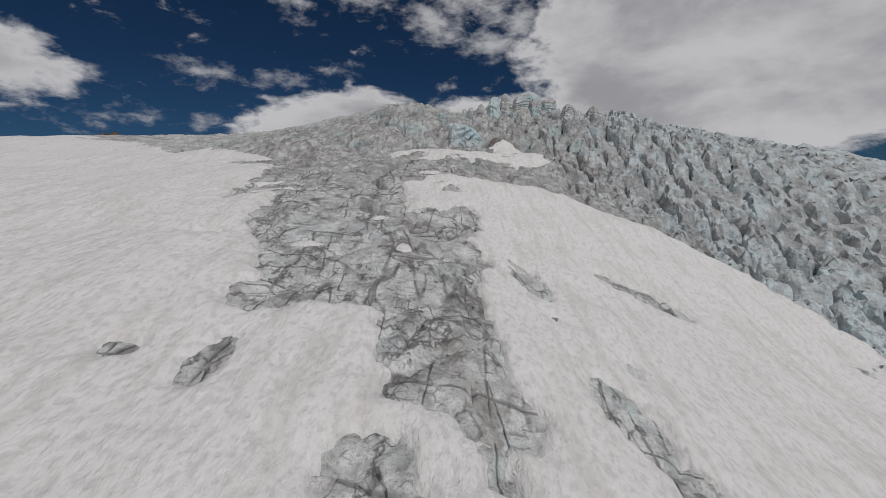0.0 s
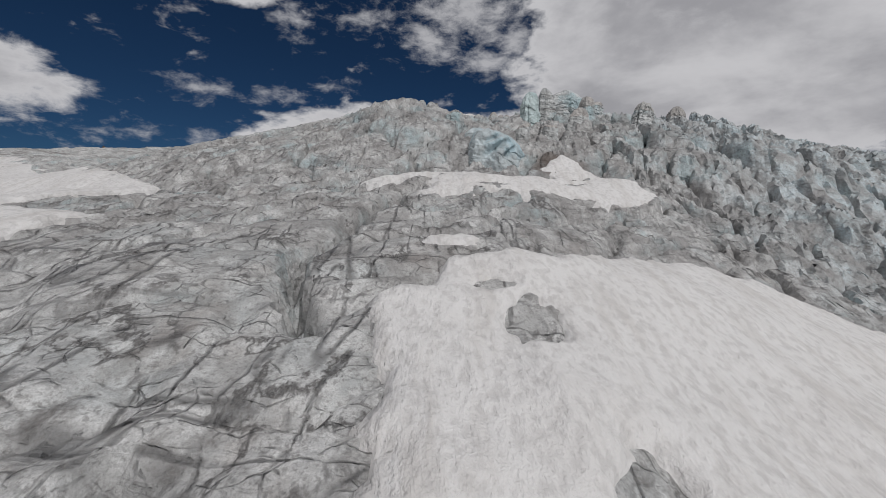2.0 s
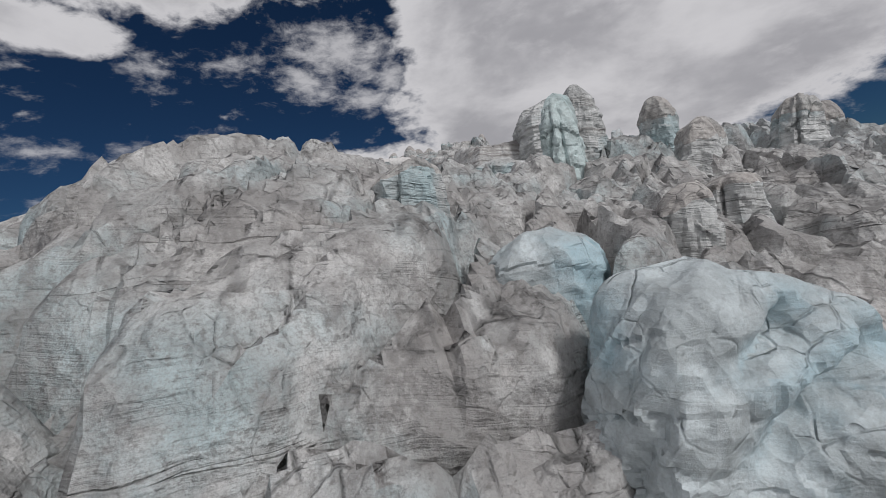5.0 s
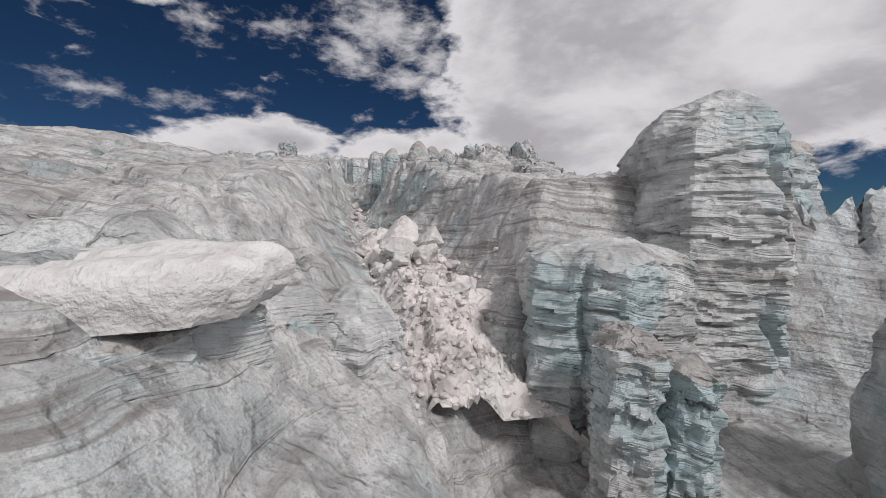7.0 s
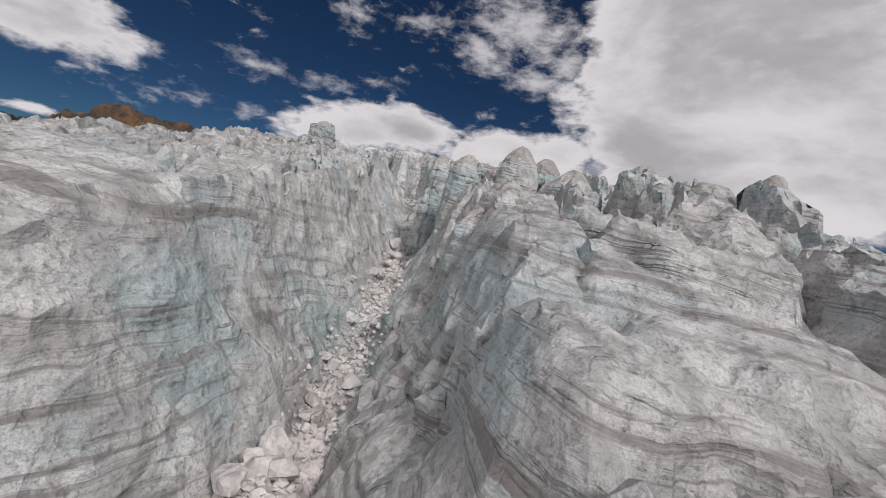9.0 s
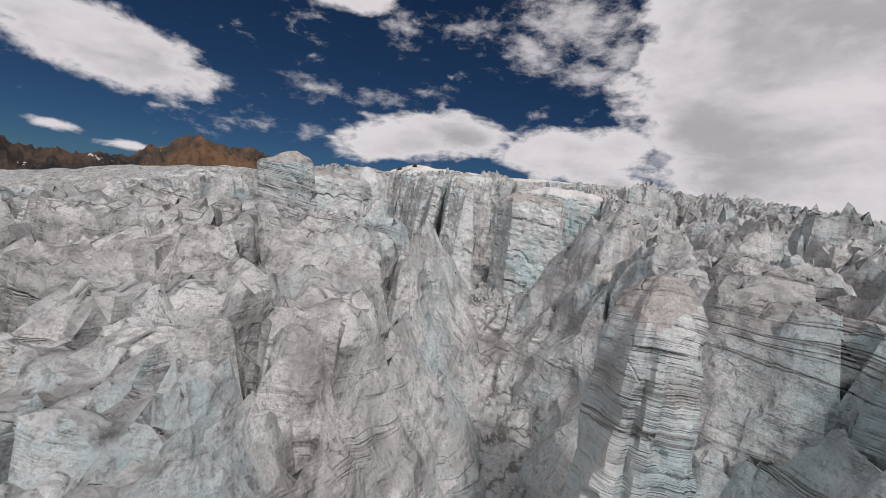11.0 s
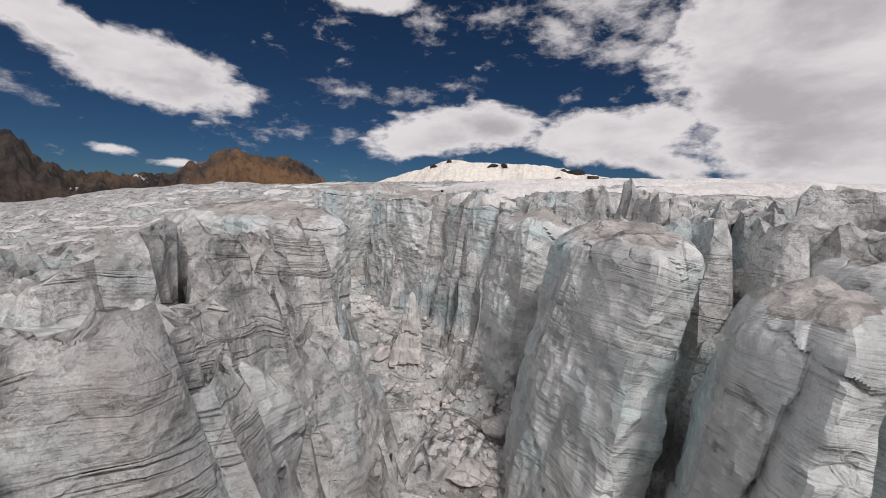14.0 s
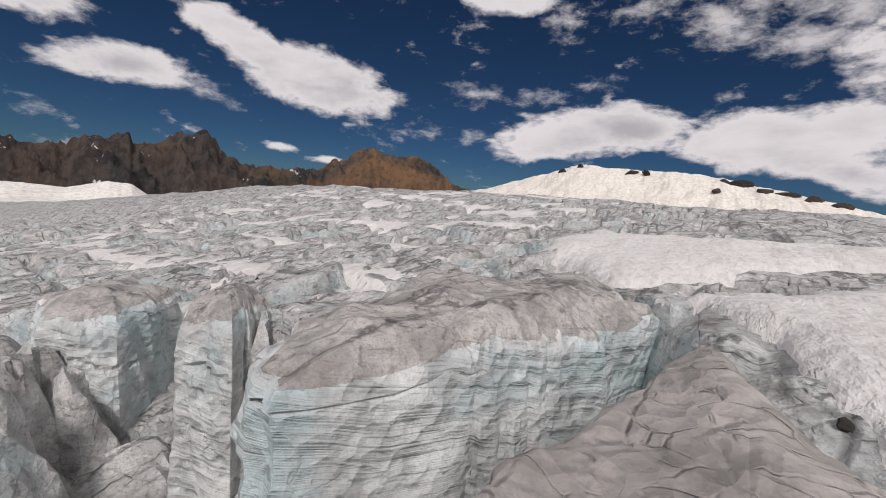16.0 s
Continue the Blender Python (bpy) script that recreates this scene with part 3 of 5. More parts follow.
def blocks(x, y):
    """Ice broken into leaning blocks with gaps between them, at two sizes; tops near 0, gaps below."""
    wx, wy = x + 1.5 * fbm(x / 7, y / 7, 3, 11), y + 1.5 * fbm(x / 7, y / 7, 3, 14)
    # the lower steps are drawn out into slanting ribs
    slant = smooth(100, 92, y) * (x < 20)
    u, v = wx * 0.8 + wy * 0.6, -wx * 0.6 + wy * 0.8
    bx, by = np.where(slant > 0.5, u / 8.5, wx / 4.2), np.where(slant > 0.5, v / 3.6, wy / 5.6)
    # and further up the blocks are larger
    large = ((y > 222) & (x < -32)) | (y > 244)
    bx, by = np.where(large, wx / 9.0, bx), np.where(large, wy / 6.5, by)
    e1, c1, ox, oy = cells(bx, by, 3)
    lean = ox * (hash2(np.floor(c1 * 997), np.floor(c1 * 31), 1) - 0.5) * 1.7 + oy * (hash2(np.floor(c1 * 613), np.floor(c1 * 77), 2) - 0.5) * 1.6
    h = -0.8 * c1 + lean - 1.3 * np.exp(-((e1 / 0.06) ** 2)) - 0.3 * smooth(0.14, 0.0, e1)
    e2, c2, px, py = cells(bx * 2.3 + 7, by * 2.3, 8)
    small = np.where(large, 0.35, 1.0)
    h = h - small * 0.22 * c2 + small * 0.5 * (px * (c2 - 0.4) + py * (hash2(np.floor(c2 * 811), np.floor(c2 * 53), 4) - 0.5)) - 0.14 * smooth(0.06, 0.0, e2)
    e3, c3, px, py = cells(bx * 5.2 + 3, by * 5.2 + 11, 12)
    h = h + small * (0.8 * (px * (c3 - 0.5) + py * (hash2(np.floor(c3 * 733), np.floor(c3 * 41), 6) - 0.5)) + 0.08 * (c3 - 0.5)) - 0.1 * small * smooth(0.1, 0.0, e3)
    return np.minimum(h, 0.25 + 0.3 * h) + 0.25


EDGE = [(-28, 226.6), (-21.8, 227.2), (-20.2, 227.6), (-20.5, 231), (-21.4, 236.5), (-24, 241), (-28.5, 236)]
PIT = [(-16, 178), (-8, 174.6), (1, 176), (9, 178), (12, 196), (3, 201), (-3, 200), (-7.5, 199), (-8, 191), (-14, 191)]


def height(x, y):
    """The whole ice surface."""
    z = base(x, y) + 0.5 * fbm(x / 16, y / 16, 3, 21) * smooth(0, 60, y) + 0.18 * fbm(x / 6, y / 6, 3, 41)
    z = z + 1.6 * fbm(x / 30, y / 30, 3, 23) * smooth(45, 90, np.abs(x + 10)) * smooth(60, 150, y)
    a = roughness(x, y)
    calm = np.maximum(smooth(-1.0, 1.5, shelf_depth(x, y)), smooth(-1.0, 2.0, top_depth(x, y)))
    a = a * (1 - 0.75 * calm)
    local = (np.abs(x) < 900) & (y > -200) & (y < 900)
    z = z + a * only(local, 0, blocks, x, y) + only(local, 0, lambda x, y, a: (0.05 + 0.05 * a) * fbm(x / 1.1, y / 1.1, 4, 51) + 0.2 * a * (ridged(x / 2.6 + 0.2 * y, y / 3.4, 4, 55) - 0.6), x, y, a)
    # deep clefts that follow the flow
    cleft = np.abs(perlin(x / 5.5 + 0.35 * fbm(x / 7, y / 7, 3, 61), y / 26, 62))
    z = z - np.where(y < 97, 0.5, 2.4) * np.exp(-((cleft / 0.03) ** 2)) * smooth(0.6, 1.2, a)
    # the gully of the icefall
    near = (np.abs(x) < 60) & (y > 85) & (y < 260)

    def facets(x, y):
        e, c, _, _ = cells(x / 2.3 + 0.3 * fbm(x / 3, y / 3, 2, 64), y / 2.6, 66)
        return 1.5 * (c - 0.5) - 0.5 * np.exp(-((e / 0.08) ** 2))

    facet = only(near, 0, facets, x, y)
    d, side, part = along(x, y, GULLY)
    ribs = np.where(y < 138, 0.15, np.where(side > 0, 0.25, 0.55)) * facet + 0.3 * fbm(x / 3.5, y / 6, 3, 71) + np.where(y < 134, 0.1, 0.3) * ridged(x / 2.2, y / 5.0, 3, 75) - 0.1 + np.where(side < 0, np.where(y < 134, 0.5, 1.4), 0.2) * (ridged(y / 6.0 + 0.02 * x, 0.05 * x, 2, 77) - 0.55)
    low = np.interp(part, range(len(GULLY)), GULLY_Z)
    steep_left = np.interp(y, [92, 104, 128, 140, 170], [0.8, 0.55, 0.85, 1.9, 1.6])
    steep_right = np.interp(y, [92, 104, 116, 140, 170], [0.8, 1.3, 1.15, 1.3, 1.8])
    wall = low + np.maximum(d + ribs - 0.9, 0) * np.where(side > 0, steep_left, steep_right) * (1 + 0.12 * np.maximum(d - 3, 0))
    z = soft_min(z, wall, 0.8)
    z = soft_min(z, 32.8 + np.maximum(np.hypot((x - 19) / 1.75, y - 109.5) + 0.6 * ribs - 5.2, 0) * 2.4, 0.8)
    # upright grooves and splits in the gully's east flank
    for gy0, wide, deep, lean in ((120.4, 0.22, 0.9, 0.12), (126.8, 0.5, 0.9, 0.1), (129.4, 0.3, 0.7, 0.1), (133.0, 0.45, 1.0, 0.15), (137.5, 0.5, 1.1, 0.1)):
        off = (y - gy0 - lean * (x - 12) - 0.25 * fbm(x / 1.5, y / 3, 2, 79)) / wide
        z = z - only((np.abs(off) < 4) & (x > 10) & (x < 24), 0, lambda off, x: deep * np.exp(-(off**2)) * smooth(10.4, 12, x) * smooth(22, 17, x), off, x)
    # the chasm below the upper plateau
    ribs = 0.6 * facet + 0.55 * fbm(x / 2.2, y / 4.5, 4, 71) + 0.35 * ridged(x / 1.6, y / 3.0, 3, 75) - 0.25
    d, side, part = along(x, y, CHASM)
    low = np.interp(part, range(len(CHASM)), CHASM_Z) + 0.8 * only(d < 8, 0, lambda x, y: blocks(x * 1.3, y * 1.3), x, y)
    width = np.interp(part, range(len(CHASM)), [1.2, 2.6, 3.2, 3.2, 2.8, 2.4, 2.4, 2.8, 2.0, 0.8])
    z = soft_min(z, low + np.maximum(d + ribs * 1.5 - width, 0) * np.where(side > 0, 2.2, 4.5), 0.6)
    pit = inside(x, y, PIT)
    z = np.where(pit > -4, soft_min(z, 47.2 + 0.9 * only(pit > -4, 0, lambda x, y: blocks(x * 1.2, y * 1.2), x, y) + np.maximum(-pit + 0.8 * ribs, 0) * 3.6, 0.6), z)
    # the ground lies lower between the blocks of the plateau edge
    hollow = inside(x, y, EDGE)
    z = np.where(hollow > -3, soft_min(z, 54 + np.maximum(-hollow + 0.4 * ribs, 0) * 5.0, 0.4), z)
    # a small cave in the gully wall
    z = z - 3.0 * np.exp(-((np.hypot((x - 2.4) / 1.0, (y - 127.4) / 0.6)) ** 4))
    # two cracks in the lower tongue
    for line in ([(-8.2, 50), (-6.9, 53.5), (-6.4, 58.5), (-5.2, 62)], [(-6.2, 44.5), (-7.6, 47.5), (-8.4, 51)], [(-8, 39), (-5.2, 35.8)], [(-2.6, 54), (1.5, 58.5), (5.5, 60.5)], [(4, 57), (9, 62.5), (15, 64)], [(-14, 52), (-11, 58), (-9, 63.5)]):
        d, side, part = along(x, y, line)
        z = z - 2.0 * np.exp(-(((d + 0.3 * fbm(x, y, 3, 81)) / 0.38) ** 2))
    return z


# ---- building helpers ----
def link_mesh(name, verts, faces, material, parent=None, smooth_faces=True, sharp=0):
    """A mesh object from arrays of points and of quads or triangles."""
    me = bpy.data.meshes.new(name)
    verts, faces = np.asarray(verts, np.float32), np.asarray(faces, np.int32)
    me.vertices.add(len(verts))
    me.vertices.foreach_set("co", verts.ravel())
    me.loops.add(faces.size)
    me.loops.foreach_set("vertex_index", faces.ravel())
    me.polygons.add(len(faces))
    me.polygons.foreach_set("loop_start", np.arange(0, faces.size, faces.shape[1], dtype=np.int32))
    me.polygons.foreach_set("use_smooth", np.full(len(faces), smooth_faces))
    me.update(calc_edges=True)
    me.validate()
    me.materials.append(material)
    if smooth_faces and sharp:
        me.set_sharp_from_angle(angle=radians(sharp))
    ob = new(name, me)
    if parent:
        ob.parent = parent
    return ob


def grid_faces(rows, cols, keep=None):
    a = np.arange(rows * cols).reshape(rows, cols)
    q = np.stack([a[:-1, :-1], a[:-1, 1:], a[1:, 1:], a[1:, :-1]], -1)
    if keep is not None:
        q = q[keep[:-1, :-1] & keep[:-1, 1:] & keep[1:, 1:] & keep[1:, :-1]]
    return q.reshape(-1, 4)


def spread(low, high, step, far_low, far_high, growth=1.09):
    """Grid lines: even steps within low..high, growing ones out to the far ends."""
    mid = np.arange(low, high + step / 2, step)
    out = [mid]
    for start, end, sign in ((mid[0], far_low, -1), (mid[-1], far_high, 1)):
        v, s, some = start, step, []
        while abs(v - end) > 1e-6 and (end - v) * sign > 0:
            s *= growth
            v = v + sign * s
            if (end - v) * sign <= 0:
                v = end
            some.append(v)
        out.insert(0, np.array(some[::-1])) if sign < 0 else out.append(np.array(some))
    return np.concatenate(out)


def layered(x, y, z, gx, gy, amount):
    """Push steep faces in and out along their melted layers."""
    g = np.hypot(gx, gy) + 1e-6
    steep = np.where((y > 100) & (y < 172), smooth(0.25, 0.8, g), smooth(0.8, 1.8, g)) * smooth(94, 102, y)
    w = z * 0.9 + 1.1 * fbm(x / 6, y / 6, 3, 91) + 0.12 * x
    push = steep * amount * (ridged(0.75 * w, 0.12 * x + 0.1 * y, 2, 93) - 0.5) * (0.35 + smooth(-0.3, 0.5, fbm(x / 12, y / 12, 2, 95)))
    fold = 2.1 * z + 1.4 * fbm(x / 7, y / 7, 3, 97) + 0.25 * x + 0.15 * y
    lift = steep * smooth(165, 140, y) * (0.2 * (ridged(fold, 0.15 * x + 0.12 * y, 2, 98) - 0.5) + 0.22 * (ridged(0.4 * fold, 0.1 * x + 0.1 * y, 1, 99) - 0.5))
    return x - gx / g * push, y - gy / g * push, z + lift


# ---- the glacier ----
gx = spread(-60, 44, 0.25, -3500, 3500, 1.025)
gy = spread(8, 256, 0.24, -3000, 4000, 1.06)
X, Y = np.meshgrid(gx, gy)
Z = height(X, Y)
dzy, dzx = np.gradient(Z, gy, gx)
X2, Y2, Z2 = layered(X, Y, Z, dzx, dzy, 0.65)
glacier = link_mesh("ground", np.stack([X2, Y2, Z2], -1).reshape(-1, 3), grid_faces(len(gy), len(gx)), ICE, sharp=34)
tagged(glacier, "grey crevassed glacier ice climbing in a broken icefall", "glacier", kind="structure")


def blurred(z, n):
    """The mean over a square of 2n + 1 grid points."""
    for axis in (0, 1):
        pad = [(n + 1, n) if k == axis else (0, 0) for k in (0, 1)]
        c = np.cumsum(np.pad(z, pad, mode="edge"), axis)
        k = 2 * n + 1
        z = (c[k:] - c[:-k] if axis == 0 else c[:, k:] - c[:, :-k]) / k
    return z


def snow_cover(name, depth, box, step, thick, label, material=SNOW, far=None, kind="", rest=0.0):
    """A sheet of snow lying on the ice wherever depth() is positive, with a rounded melting edge."""
    x0, x1, y0, y1 = box
    sx = spread(x0, x1, step, *(far[:2] if far else (x0, x1)))
    sy = spread(y0, y1, step, *(far[2:] if far else (y0, y1)))
    U, V = np.meshgrid(sx, sy)
    d = depth(U, V)
    real = height(U, V)
    if rest:
        low = blurred(real, max(2, int(rest / step)))
        steep = 2.5 * smooth(0.9, 1.8, np.hypot(*np.gradient(low, sy, sx))) + 1.2 * smooth(0.5, 1.3, low - real)
        d = d - blurred(steep, 2)
    else:
        low = base(U, V) + 0.5 * fbm(U / 16, V / 16, 3, 21) * smooth(0, 60, V) + 0.18 * fbm(U / 6, V / 6, 3, 41)
    lift = thick * (0.6 * smooth(-0.12, 0.2, d) + 0.4 * smooth(0.0, 1.4, d)) + 0.08 * fbm(U / 1.2, V / 1.8, 3, 101) - 0.5 * smooth(-0.05, -0.5, d)
    keep = d > -0.6
    top = low + lift
    # the rim is drawn down into the ice, so that no gap stays open under it
    whole = np.pad(keep, 2)
    for reach, drop in ((1, 0.45), (2, 0.12)):
        core = keep.copy()
        for dy in range(-reach, reach + 1):
            for dx in range(-reach, reach + 1):
                core &= whole[2 + dy : 2 + dy + keep.shape[0], 2 + dx : 2 + dx + keep.shape[1]]
        top = np.where(keep & ~core, np.minimum(top, real - drop) if reach == 1 else np.minimum(top, real + 0.5 * thick), top)
    faces = grid_faces(len(sy), len(sx), keep)
    used = np.unique(faces)
    index = np.zeros(U.size, np.int64)
    index[used] = np.arange(len(used))
    pts = np.stack([U, V, top], -1).reshape(-1, 3)[used]
    ob = link_mesh(name, pts, index[faces], material)
    return tagged(ob, label, "snow", kind=kind)


snow_cover("snow_sheet", sheet_depth, (-40, 46, 4, 76), 0.28, 0.42, "off-white old snow sheet with dusty streaks lying on the ice", far=(-260, 60, -120, 215), kind="structure")
snow_cover("snow_field", shelf_depth, (-12, 21, 60, 80), 0.22, 0.5, "dusty white snow field on a shelf of the icefall", rest=1.6)
snow_cover("snow_field", top_depth, (-34, 40, 214, 300), 0.3, 0.45, "bright snow field on the upper glacier plateau", rest=1.5)


def far_depth(x, y):
    """Snow left in the hollows of the upper glacier."""
    d = 3.2 * fbm(x / 19, y / 7, 2, 111) - 0.35
    return np.minimum(d, np.minimum(-34 - x, 0.25 * (y - 222)) * 0.5)


snow_cover("snow_field", far_depth, (-125, -34, 222, 330), 0.55, 0.35, "patches of old snow between the blocks of the upper glacier", rest=4.5)


def snow_island(x, y, rx, ry, turn=0.0, thick=0.3):
    """A small left-over patch of snow on bare ice."""
    c, s = math.cos(radians(turn)), math.sin(radians(turn))

    def depth(u, v):
        a, b = ((u - x) * c + (v - y) * s) / rx, (-(u - x) * s + (v - y) * c) / ry
        return (1 - np.hypot(a, b)) * min(rx, ry) * 1.3 + 0.18 * fbm(u / 0.7, v / 0.7, 3, 47)

    r = max(rx, ry) + 1.2
    ob = snow_cover("snow_patch", depth, (x - r, x + r, y - r, y + r), 0.12, thick, "small melting patch of white snow on grey ice", rest=0.5)
    tagged(ob, group="snow patches on the ice")


for spot in ((-2.7, 29.2, 0.5, 0.75, 0), (-9.6, 28.6, 1.1, 0.42, 18), (-5.2, 34.7, 0.65, 0.4, 10), (-16.4, 40.5, 2.6, 0.5, 30), (-1.4, 51.6, 1.3, 0.7, 15), (-18.5, 44.5, 1.8, 0.4, 20)):
    snow_island(*spot)

# ---- standing blocks of the icefall ----
def serac(x, y, low, top, rx, ry, turn=0.0, lean=(0.0, 0.0), slope=(0.0, 0.0), taper=0.85, square=4.0, seed=1, label="", material=None, levels=64, rounds=80, layers=0.05, cap=None, dents=(), outline=None, wild=0.2, beds=0.0, dip=(0.0, 0.0), cap_part=0.13, seams=2, cap_from=0.76):
    """A tower of layered ice: a rounded, faceted outline, melted layers and parted beds, a broken, sloping top."""
    rng = random.Random(seed)
    t = np.linspace(0, 1, levels)[:, None]
    t = np.where(t < 0.7, t / 0.7 * (1 - cap_part), 1 - cap_part + (t - 0.7) / 0.3 * cap_part)
    a = np.linspace(0, 2 * np.pi, rounds, endpoint=False)[None, :]
    ca, sa = np.cos(a), np.sin(a)
    r = np.full((1, rounds), 9.0)
    if outline:
        # the plan is a polygon, seen from its middle
        rx = ry = 1.0
        turn = 0.0
        for (ax, ay), (bx, by) in zip(outline, outline[1:] + outline[:1]):
            nx, ny = by - ay, ax - bx
            away = (ax - x) * nx + (ay - y) * ny
            facing = ca * nx + sa * ny
            if away < 0:
                away, facing = -away, -facing
            r = np.where(facing > 1e-4, np.minimum(r, away / np.maximum(facing, 1e-4)), r)
        wide = float(r.mean())
    else:
        # outline cut by a handful of planes
        count = rng.randint(5, 7)
        for n in range(count):
            p = 2 * math.pi * (n + rng.uniform(-0.25, 0.25)) / count
            r = np.minimum(r, rng.uniform(0.82, 1.02) / np.maximum(np.cos(a - p), 0.2))
        r = np.minimum(r, (np.abs(ca) ** square + np.abs(sa) ** square) ** (-1 / square))
        wide = min(rx, ry)
    size = 1 + (taper - 1) * t
    tall = top - low
    z = low + tall * t
    crown = np.clip((t - 1 + cap_part) / cap_part, 0, 1)
    size = size * np.maximum(1 - crown**3.2, 0.0) ** 0.6
    k = seed * 7
    far = 1.0 if not outline else wide / 1.6
    bend = wild * fbm(ca * 1.1 * far + k, sa * 1.1 * far + z / 4.2, 3, k + 1) + 0.35 * wild * fbm(ca * 4 * far + k, sa * 4 * far + z / 1.2, 3, k + 4)
    ring = ridged(z * 1.25 + 0.5 * ca + 0.4 * sa + 0.5 * fbm(ca + k, sa + z * 0.2, 2, k + 6), 0.6 * ca + k, 3, k + 7) - 0.5
    split = 0.0
    for n in range(seams):
        p, w = rng.uniform(0, 2 * math.pi), rng.uniform(0.05, 0.09) / far
        off = np.angle(np.exp(1j * (a - p - 0.18 / far * fbm(z / 3, 0 * z + k, 3, k + 9 + n))))
        split = split + 0.22 / far * np.exp(-((off / w) ** 2))
    if beds:
        # parted beds: narrow grooves, each bed standing a little further in or out
        w = (z + dip[0] * ca * wide + dip[1] * sa * wide + 0.25 * fbm(ca * far + k, sa * far + z / 3, 3, k + 15)) / beds + 0.3 * np.sin(z * 1.7 / beds + k)
        cell = np.floor(w)
        step = hash2(cell + 0 * ca, cell * 0 + k, 5) - 0.5
        split = split + (0.22 * np.exp(-(((w - cell - 0.5) * 2 * beds / 0.16 - beds / 0.16) ** 2)) + (0.16 + 1.8 * max(0.0, wild - 0.1)) * step) * (0.4 + 0.6 * smooth(-0.3, 0.3, fbm(ca * far + 3 + k, sa * far + z / 6, 2, k + 18))) / max(wide, 1.0)
    # flat broken faces that meet in edges
    e, cid, ox, oy = cells((a * max(rx, ry) * (wide if outline else 1.0) / 1.7 + 0.8 * z + k + 0 * z) * 0.9, (z / 2.1 + 0.3 * fbm(ca * far + k, sa * far + z / 3, 2, k + 31)) + 0 * a, k + 33)
    flake = 0.5 * (cid - 0.5) + 0.9 * (ox * (hash2(np.floor(cid * 733), np.floor(cid * 41), 6) - 0.5) + oy * (hash2(np.floor(cid * 421), np.floor(cid * 87), 7) - 0.5)) - 0.18 * smooth(0.06, 0.0, e)
    bend = bend + (0.32 * flake * min(1.0, wild * (2.5 if outline else 5)) * (1 - crown)) / max(wide, 0.8)
    rad = r * size * (1 + bend + layers * ring / wide * 2.2 - split * (1 - crown))
    for angle, at, broad, tall_part, deep, slant in dents:
        off = np.angle(np.exp(1j * (a - radians(angle))))
        rad = rad * (1 - deep * np.exp(-((off / radians(broad)) ** 2) - (((t - at - slant * off) / tall_part) ** 2)))
    u, v = rx * rad * ca, ry * rad * sa
    z = z + crown * (slope[0] * u + slope[1] * v) + 0.3 * smooth(0.6, 1, t) * fbm((u + 9) * 0.45 + k, v * 0.45, 3, k + 12)
    c, s = math.cos(radians(turn)), math.sin(radians(turn))
    px, py = x + u * c - v * s + lean[0] * t * tall, y + u * s + v * c + lean[1] * t * tall
    pts = np.stack([px, py, z + 0 * u], -1).reshape(-1, 3)
    ring_of = np.arange(rounds)
    faces = []
    for n in range(levels - 1):
        i, j = n * rounds + ring_of, n * rounds + np.roll(ring_of, -1)
        faces.append(np.stack([i, j, j + rounds, i + rounds], -1))
    whole = new("serac")
    whole.location = (x, y, low)
    # the dust reaches down the flanks unevenly
    rows = np.arange(levels - 1)[:, None] + 0 * ring_of[None, :]
    edge = levels * (cap_from + 0.04 * fbm(ca * 1.2 * far + k, sa * 1.2 * far, 2, k + 21))
    high = rows >= edge
    quads = np.stack(faces)
    for name, some, mat in (("body", quads[~high], material or (ICE_SLAB if outline else ICE_LAYERED)), ("crown", quads[high], cap or material or ICE_DIRTY)):
        used, index = np.unique(some, return_inverse=True)
        piece = link_mesh(name, pts[used] - np.array([x, y, low]), index.reshape(some.shape), mat, whole, sharp=24)
        if name == "crown" and not material and not cap:
            tagged(piece, "dust-darkened melted top")
    return tagged(whole, label or "grey-blue serac of layered glacier ice", "serac", "seracs of the icefall")


def slab(outline, low, top, seed, label, taper=0.93, lean=(0.0, 0.0), slope=(0.0, 0.0), beds=1.8, dip=(0.0, 0.0), cap=None, cap_part=0.1, wild=0.08, layers=0.03, seams=2, levels=100, rounds=150, material=None, cap_from=0.76):
    """A large flat-faced block of ice on a plan of straight sides."""
    x, y = sum(p[0] for p in outline) / len(outline), sum(p[1] for p in outline) / len(outline)
    return serac(x, y, low, top, 1, 1, 0, lean, slope, taper, 4, seed, label, material, levels, rounds, layers, cap, (), outline, wild, beds, dip, cap_part, seams, cap_from)

# the tall tower and its neighbours beside the gully
serac(24.0, 118.0, 33, 47.6, 4.4, 4.0, 20, (0.0, 0.0), (0.1, -0.05), 0.9, 4, 3, "tall blue-grey ice tower with melted horizontal layers", levels=120, rounds=140, layers=0.2, seams=1, beds=0.9, wild=0.09, cap_part=0.3, cap=ICE_LAYERED)
slab([(12.6, 113.4), (15.0, 111.8), (19.4, 113.6), (19.8, 116.6), (14.0, 118.4)], 30.5, 40.5, 5, "overhanging shelf of layered ice with dark melt lines", 1.06, (0.0, 0.0), (-0.03, 0.02), 0.9, (0.15, 0.1), ICE_LAYERED, 0.12, 0.06, 0.16, 1, material=ICE_LAYERED)
slab([(-3.0, 109.8), (3.6, 110.4), (5.6, 112.8), (4.8, 116.6), (-3.0, 117.0)], 31, 39.9, 44, "pale teal ice ledge with melted hollows", 1.0, (0.02, 0.0), (-0.04, 0.1), 1.3, (0.1, 0.1), ICE_LAYERED, 0.25, 0.1, 0.1, 2, material=ICE_TEAL)
